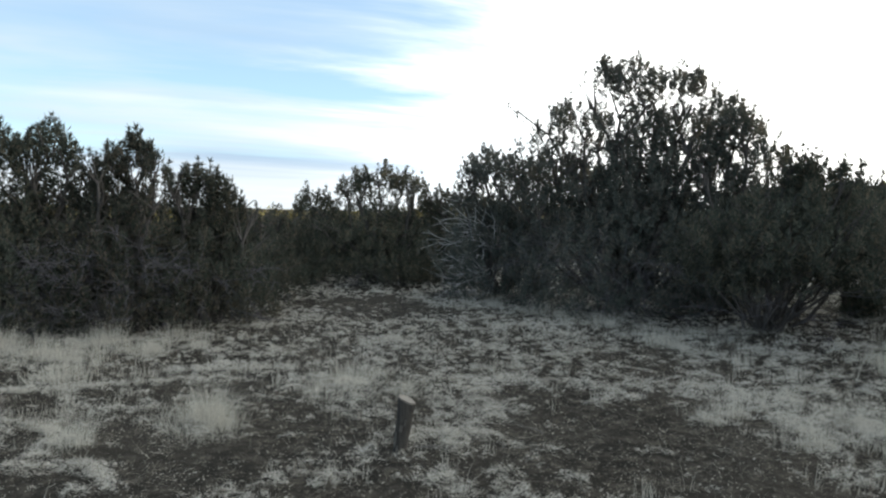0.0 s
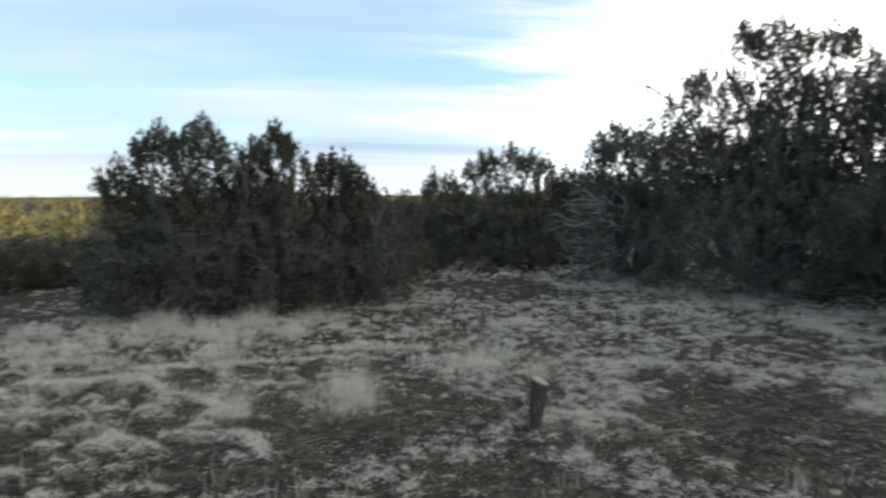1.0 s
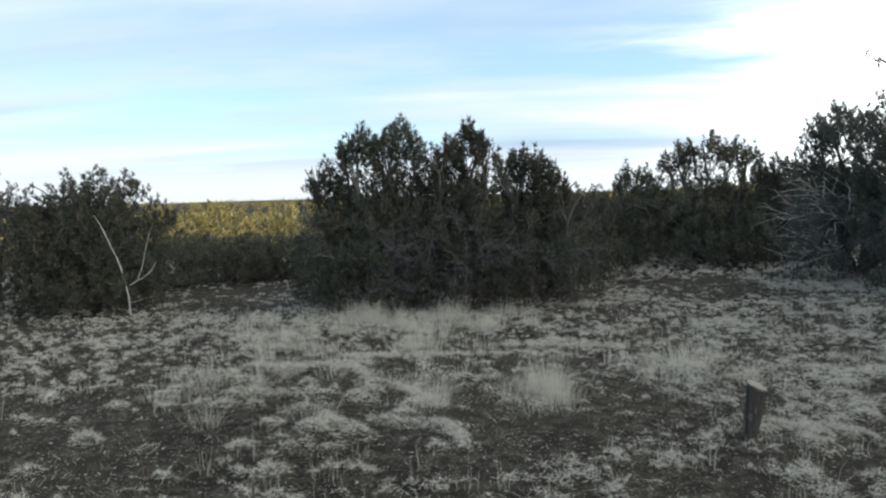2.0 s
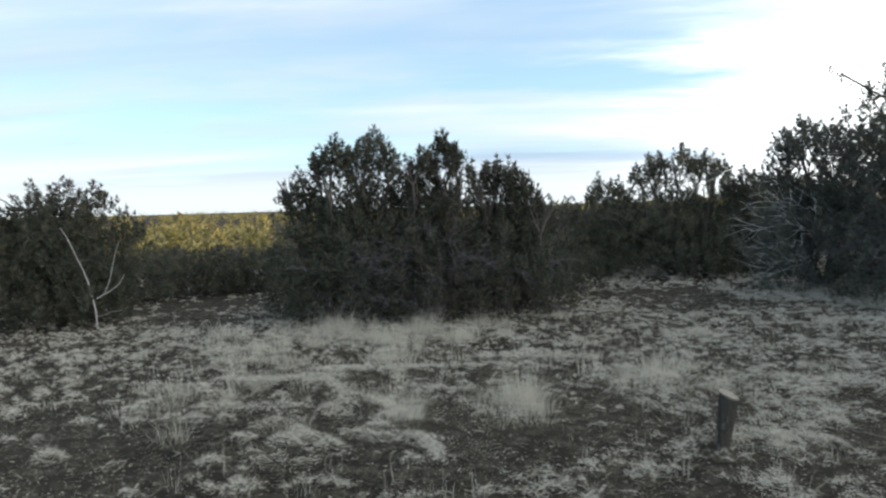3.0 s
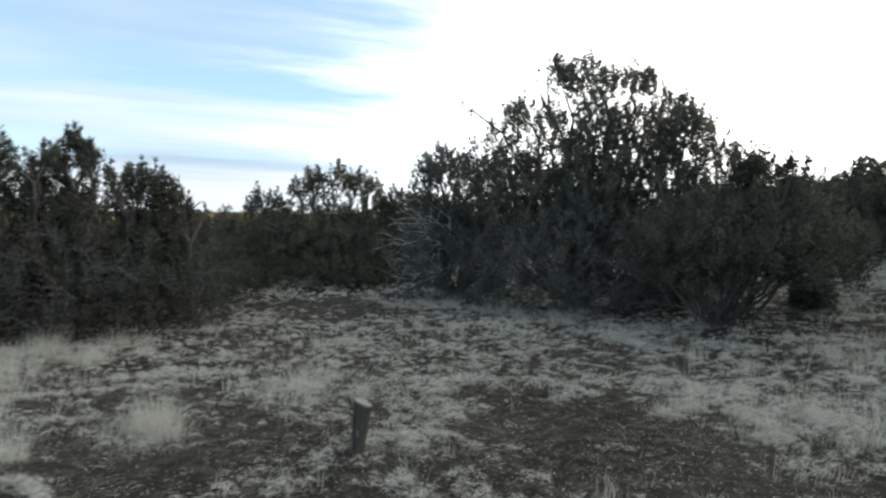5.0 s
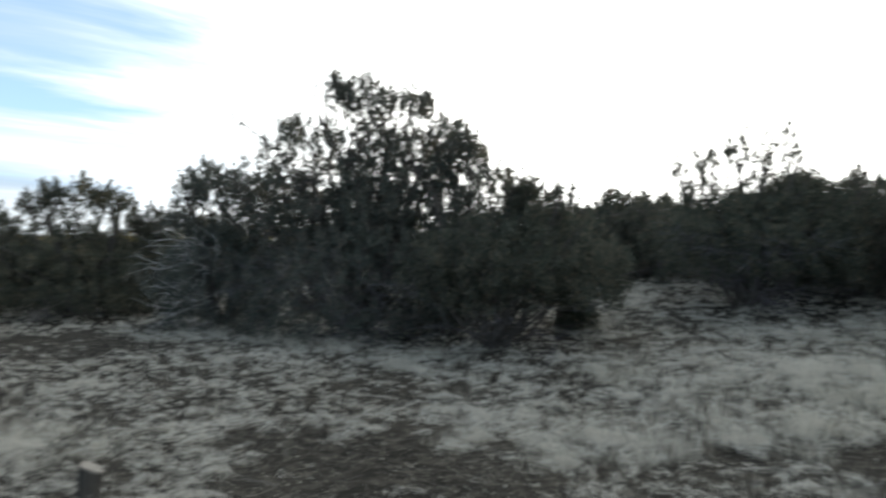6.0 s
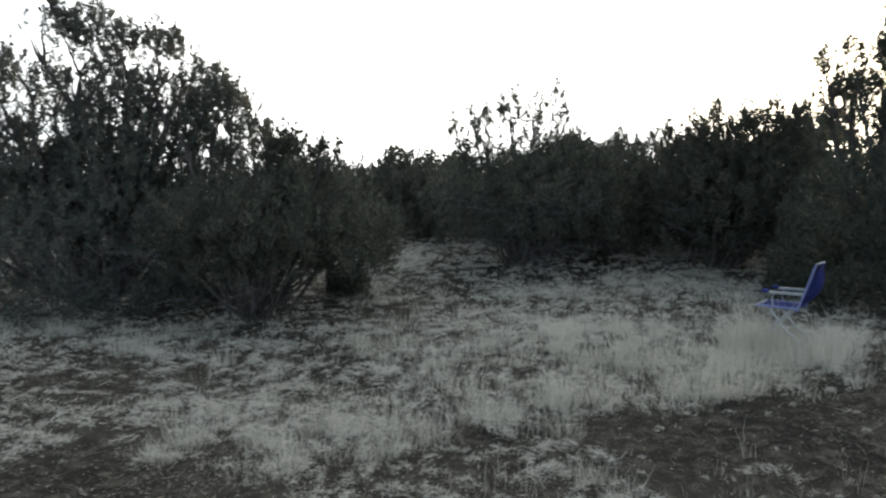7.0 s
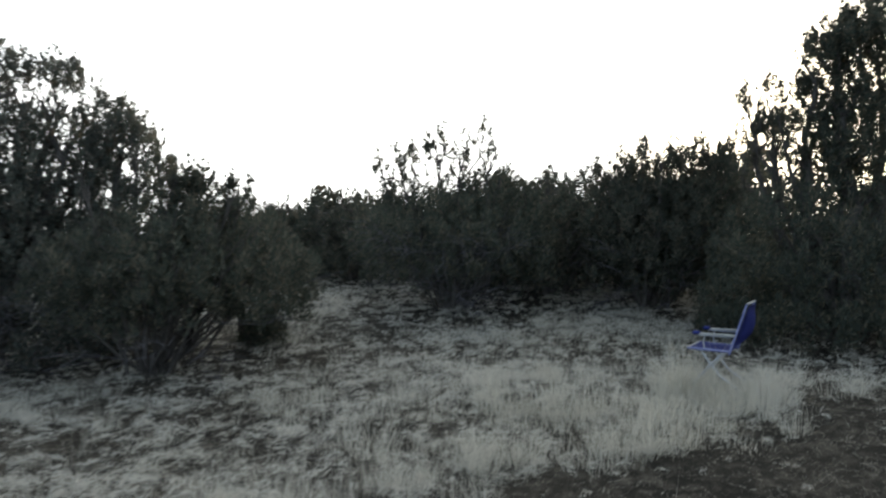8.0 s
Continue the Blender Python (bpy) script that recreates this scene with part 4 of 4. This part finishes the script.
def build_grass():
    rng = np.random.default_rng(3)
    short, tall, weeds = [], [], []
    taken = {}
    for _ in range(36000):
        bearing = radians(-84 + 150 * rng.random())
        r = 1.8 + 20 * rng.random() ** 0.72
        x, y = -math.sin(bearing) * r, math.cos(bearing) * r
        bare = bare_at(x, y)
        n = 0.6 * noise2(x, y, 0.8, 3) + 0.5 * noise2(x, y, 2.4, 4)
        n -= 0.2 * step(-0.5, -2.5, x) * step(7, 5, y)
        n += 0.2 * step(3.5, 5, x) * step(5.5, 6.5, y) + 0.07 * step(-0.5, 1, x) * step(6.6, 7.6, y)
        gap = (0.09 if n > 0.1 else 0.115) * (0.55 + 1.0 * rng.random()) * (1 if r < 6 else 0.92)
        cell = (int(x / 0.15 // 1), int(y / 0.15 // 1))
        near = [p for i in (-1, 0, 1) for j in (-1, 0, 1) for p in taken.get((cell[0] + i, cell[1] + j), ())]
        if bare > 0.1 and rng.random() < (0.62 if r < 7 else 0.5) + 0.4 * bare or n < (-0.08 if r < 6.5 else -0.22) and rng.random() < (0.62 if r < 6.5 else 0.42) or any((x - a) ** 2 + (y - b) ** 2 < gap * gap for a, b in near):
            continue
        taken.setdefault(cell, []).append((x, y))
        base = np.array([x, y, terrain(x, y) + 0.01])
        big = (0.42 + 1.15 * rng.random() ** 2.2) * (1.25 if n > 0.1 else 1.0) * (0.6 if bare > 0.1 and r < 7 else 1.0)
        count = int((128 if r < 6 else 84 if r < 9 else 38 if r < 13 else 24) * big ** 1.4)
        width = 0.0018 if r < 6 else 0.0031 if r < 9 else 0.0056 if r < 13 else 0.0095
        short.append(sod(base, count, (0.05 + 0.045 * big * rng.random()) * (0.65 if bare > 0.1 else 1.0), (0.078 if r < 7 else 0.066) * big, width, rng))
        if rng.random() < 0.05 and r < 14:
            weeds.append(tuft(base, 4, 0.16 + 0.12 * rng.random(), 0.05, 0.0022, rng, 0.5))
    more = [(-6 + 13 * rng.random(), 3.0 + 5 * rng.random()) for _ in range(70)]
    for x, y in TUSSOCKS + [p for p in more if bare_at(*p) < 0.1]:
        near = (x, y) in TUSSOCKS
        for _ in range(1 + near * (rng.random() < 0.4)):
            px, py = x + 0.12 * rng.normal(), y + 0.12 * rng.normal()
            short.append(tussock(np.array([px, py, terrain(px, py)]), (0.08 + 0.06 * rng.random()) * (1 if near else 0.9), 0.045 + 0.05 * rng.random(), rng, 25000 if near else 15000))
    for stands, share in ((LEFT_STANDS, 1.5), (MIDDLE_STANDS, 1.1), (RIGHT_STANDS, 1.15), (BACK_STANDS, 1.9)):
        for x, y, size, h, count in stands:
            for _ in range(int(count * share)):
                a, q = rng.random() * 2 * math.pi, size * 1.35 * math.sqrt(rng.random())
                px, py = x + math.cos(a) * q, y + math.sin(a) * q
                r = math.hypot(px, py)
                own = noise2(px, py, 2.7, 11)
                if own < -0.2 and rng.random() < 0.85 or noise2(px, py, 6.0, 12) < -0.18:
                    continue
                tall.append(tuft(np.array([px, py, terrain(px, py)]), 84 if r < 9 else 44, h * (0.40 + 0.72 * rng.random() ** 1.3) * (1 + 0.9 * own), 0.08 + 0.11 * rng.random(), 0.0009 if r < 6.5 else 0.0016, rng, 1.55))
    for _ in range(1500):
        x, y = -8 + 17 * rng.random(), -7 + 10 * rng.random()
        if math.hypot(x, y) > 1.75 and (y < 0.35 * abs(x) - 0.2 or math.hypot(x, y) < 2.0):
            short.append(sod(np.array([x, y, terrain(x, y) + 0.01]), 24, 0.075, 0.08 + 0.05 * rng.random(), 0.013, rng))
    for a, b in MATTED:
        size = math.hypot(b[0] - a[0], b[1] - a[1])
        for k in range(int(size / 0.045)):
            u = k * 0.045 / size
            x, y = a[0] + (b[0] - a[0]) * u + 0.03 * rng.normal(), a[1] + (b[1] - a[1]) * u + 0.03 * rng.normal() + 0.08 * noise2(u * size, a[0], 1.5, 6)
            short.append(sod(np.array([x, y, terrain(x, y) + 0.015]), 110, 0.06 + 0.03 * rng.random(), 0.06 + 0.03 * rng.random(), 0.0016, rng))
    stubble = []
    for _ in range(11000):
        bearing = radians(-82 + 146 * rng.random())
        r = 1.9 + 10 * rng.random() ** 0.8
        x, y = -math.sin(bearing) * r, math.cos(bearing) * r
        stubble.append(sod(np.array([x, y, terrain(x, y) + 0.012]), 13, 0.045 + 0.03 * rng.random(), 0.07, 0.0014 if r < 6.5 else 0.0022, rng))
    tagged(new("stubble", raw_mesh("stubble", *merged(stubble), STUBBLE)), "sparse brown stubble between the pale tufts", "grass", kind="stuff")
    litter = []
    for _ in range(1000):
        bearing = radians(-82 + 145 * rng.random())
        r = 2.0 + 10 * rng.random() ** 0.9
        x, y = -math.sin(bearing) * r, math.cos(bearing) * r
        litter.append(chaff(np.array([x, y, terrain(x, y) + 0.018]), 40, 0.35, rng))
    tagged(new("litter", raw_mesh("litter", *merged(litter), CHAFF)), "pale chips of chaff and twig on the dark soil", "litter", kind="stuff")
    for _ in range(800):
        bearing = radians(-80 + 140 * rng.random())
        r = 2.2 + 9 * rng.random()
        x, y = -math.sin(bearing) * r, math.cos(bearing) * r
        if bare_at(x, y) > 0.3:
            continue
        tall.append(tuft(np.array([x, y, terrain(x, y)]), 9, 0.12 + 0.2 * rng.random() ** 1.5, 0.06, 0.0011 if r < 6 else 0.0018, rng, 0.45))
    for name, pieces, mat, label, category in (("dry_grass", short, GRASS, "low pale cured grass tufts on the clearing", "grass"),
                                               ("bunchgrass", tall, TALL, "standing pale straw bunchgrass, dry and wispy", "grass"),
                                               ("dead_weeds", weeds, WEED, "thin dark dead weed stalks among the grass", "weeds")):
        tagged(new(name, raw_mesh(name, *merged(pieces), mat)), label, category, kind="stuff")


build_grass()


# ---- things in the clearing ----
def cut_post(x, y):
    """A short weathered post, leaning a little, sawn askew at the top."""
    rng = np.random.default_rng(7)
    thing = tagged(new("wooden_post"), "short weathered dark wooden post with a slanted sawn top", "post")
    thing.location = (x, y, terrain(x, y) - 0.03)
    sides, rings = 14, 9
    bm = bmesh.new()
    rows = []
    for k in range(rings):
        u = k / (rings - 1)
        ring = []
        for s in range(sides):
            a = 2 * math.pi * s / sides
            r = (0.043 + 0.013 * u) * (1 + 0.10 * math.cos(3 * a + 1) + 0.05 * rng.normal())
            z = 0.375 * u - (0.023 * math.cos(a) - 0.006 * math.sin(a)) * u
            ring.append(bm.verts.new((math.cos(a) * r + 0.045 * u, math.sin(a) * r * 0.85, z)))
        rows.append(ring)
    for k in range(rings - 1):
        for s in range(sides):
            bm.faces.new((rows[k][s], rows[k][(s + 1) % sides], rows[k + 1][(s + 1) % sides], rows[k + 1][s]))
    part("shaft", bm, POST, thing)
    bm = bmesh.new()
    ring_low, ring_high = [], []
    for s in range(sides):
        a = 2 * math.pi * s / sides
        r = 0.0545 * (1 + 0.10 * math.cos(3 * a + 1))
        z = 0.375 - 0.023 * math.cos(a) + 0.006 * math.sin(a)
        ring_low.append(bm.verts.new((math.cos(a) * r + 0.045, math.sin(a) * r * 0.85, z - 0.004)))
        ring_high.append(bm.verts.new((math.cos(a) * r * 1.0 + 0.045, math.sin(a) * r * 0.86, z + 0.008)))
    for s in range(sides):
        bm.faces.new((ring_low[s], ring_low[(s + 1) % sides], ring_high[(s + 1) % sides], ring_high[s]))
    bm.faces.new(ring_high)
    part("sawn_top", bm, CUT, thing, "pale sawn end grain", smooth=False)
    for a, z0, z1, wide in ((-1.75, 0.16, 0.22, 0.34), (-1.35, 0.20, 0.26, 0.18), (-2.35, 0.06, 0.17, 0.26), (-2.0, 0.03, 0.08, 0.2)):
        bm = bmesh.new()
        grid = []
        for i in range(5):
            u = i / 4
            row = []
            for j in range(4):
                b = a + wide * (j / 3 - 0.5) * (0.5 + math.sin(math.pi * (0.15 + 0.7 * u)))
                z = z0 + (z1 - z0) * u
                v = z / 0.375
                r = (0.043 + 0.013 * v) * (1 + 0.10 * math.cos(3 * b + 1)) + 0.004
                row.append(bm.verts.new((math.cos(b) * r + 0.045 * v, math.sin(b) * r * 0.85, z)))
            grid.append(row)
        for i in range(4):
            for j in range(3):
                bm.faces.new((grid[i][j], grid[i][j + 1], grid[i + 1][j + 1], grid[i + 1][j]))
        bmesh.ops.solidify(bm, geom=bm.faces[:], thickness=0.004)
        part("bare_patch", bm, PEELED, thing, "lighter patch where the bark is gone")
    return thing


cut_post(-0.262, 4.56)


def fallen_stick(a, b, thick, seed):
    rng = np.random.default_rng(seed)
    a, b = ((p[0], p[1], terrain(p[0], p[1]) + thick + 0.012) for p in (a, b))
    v, q = dead_branch(a, b, thick, rng, 2, 0.1)
    tagged(new("fallen_stick", raw_mesh("fallen_stick", v, q, STICK, True)), "bare grey stick lying in the dry grass", "stick", "fallen sticks")


fallen_stick((-0.17, 4.62), (0.12, 4.52), 0.010, 1)
for n in range(26):
    x, y, a, size = -5 + 10 * random.random(), 3.2 + 4.5 * random.random(), random.random() * 6.28, 0.12 + 0.25 * random.random()
    fallen_stick((x, y), (x + math.cos(a) * size, y + math.sin(a) * size), 0.004 + 0.004 * random.random(), 10 + n)


def lawn_chair(x, y, facing):
    """A low folding chair: aluminium tubes, blue slung seat and back, flat armrests."""
    thing = tagged(new("lawn_chair"), "low blue folding chair with an aluminium frame in dry grass", "chair")
    thing.location = (x, y, terrain(x, y))
    thing.rotation_euler, thing.scale = (0, 0, radians(facing)), (0.86, 0.9, 0.9)
    half, seat, deep, rake = 0.25, 0.385, 0.36, radians(18)
    top = (0.455 * math.cos(rake), -0.455 * math.sin(rake))

    def rod(name, pts, r=0.0105, parent=thing, mat=ALUMINIUM):
        ob = under(new(name, raw_mesh(name, *tube(pts, [r] * len(pts), 10), mat, True)), parent)
        return ob

    def sling(name, a, b, sag, label):
        """Cloth between two lines across the chair, sagging in the middle."""
        bm = bmesh.new()
        grid = []
        for i in range(13):
            u = i / 12
            row = []
            for j in range(9):
                s = j / 8 * 2 - 1
                p = Vector(a).lerp(Vector(b), u)
                dip = sag * (1 - s * s) * math.sin(math.pi * min(1, max(0, u)))
                row.append(bm.verts.new((s * (half - 0.004), p.y - dip * (b[2] - a[2]), p.z - dip * (abs(b[1] - a[1])))))
            grid.append(row)
        for i in range(12):
            for j in range(8):
                bm.faces.new((grid[i][j], grid[i][j + 1], grid[i + 1][j + 1], grid[i + 1][j]))
        bmesh.ops.solidify(bm, geom=bm.faces[:], thickness=0.012)
        return part(name, bm, FABRIC, thing, label)

    sling("seat", (0, deep, seat + 0.015), (0, 0.0, seat - 0.005), 0.12, "blue slung seat cloth")
    sling("backrest", (0, -0.012, seat + 0.02), (0, top[1] - 0.015, seat + top[0] - 0.01), 0.2, "blue slung back cloth")
    for s in (-1, 1):
        rod("side_rail", [(s * half, deep + 0.02, seat + 0.005), (s * half, 0.2, seat), (s * half, 0.0, seat - 0.005)], 0.012, thing, SLEEVE)
        rod("back_post", [(s * half, 0.01, seat - 0.03), (s * half, top[1] * 0.5, seat + top[0] * 0.5), (s * half, top[1], seat + top[0] + 0.01)], 0.0105, thing, SLEEVE)
        rod("front_leg", [(s * half, 0.05, seat + 0.0), (s * half, deep * 0.6, seat * 0.5), (s * half, deep + 0.02, 0.0)])
        rod("rear_leg", [(s * half * 0.94, deep * 0.75, seat), (s * half * 0.94, 0.1, seat * 0.4), (s * half * 0.94, -0.12, 0.0)])
        rod("arm_support", [(s * half, deep * 0.62, seat), (s * half, deep * 0.66, seat + 0.07), (s * half, deep * 0.62, seat + 0.145)], 0.007)
        bm = bmesh.new()
        bmesh.ops.create_cube(bm, size=1.0)
        bmesh.ops.scale(bm, vec=(0.034, 0.38, 0.016), verts=bm.verts[:])
        bmesh.ops.bevel(bm, geom=bm.edges[:], offset=0.006, segments=2, affect="EDGES")
        bmesh.ops.translate(bm, vec=(s * half, 0.14, seat + 0.15), verts=bm.verts[:])
        arm = part("armrest", bm, ARM, thing, "pale worn flat armrest")
        bm = bmesh.new()
        bmesh.ops.create_cube(bm, size=1.0)
        bmesh.ops.scale(bm, vec=(0.05, 0.07, 0.034), verts=bm.verts[:])
        bmesh.ops.bevel(bm, geom=bm.edges[:], offset=0.009, segments=2, affect="EDGES")
        bmesh.ops.translate(bm, vec=(s * half, 0.30, seat + 0.155), verts=bm.verts[:])
        part("arm_cap", bm, FABRIC, arm, "dark blue end cap")
        rod("arm_tube", [(s * half, -0.03, seat + 0.135), (s * half, 0.14, seat + 0.134), (s * half, 0.29, seat + 0.135)], 0.007)
    for name, yy, zz in (("cross_bar", deep + 0.02, seat + 0.005), ("top_bar", top[1], seat + top[0] + 0.01), ("foot_bar", -0.12, 0.02)):
        rod(name, [(-half, yy, zz), (0, yy, zz), (half, yy, zz)])
    return thing


lawn_chair(7.32, 4.04, 15.0)
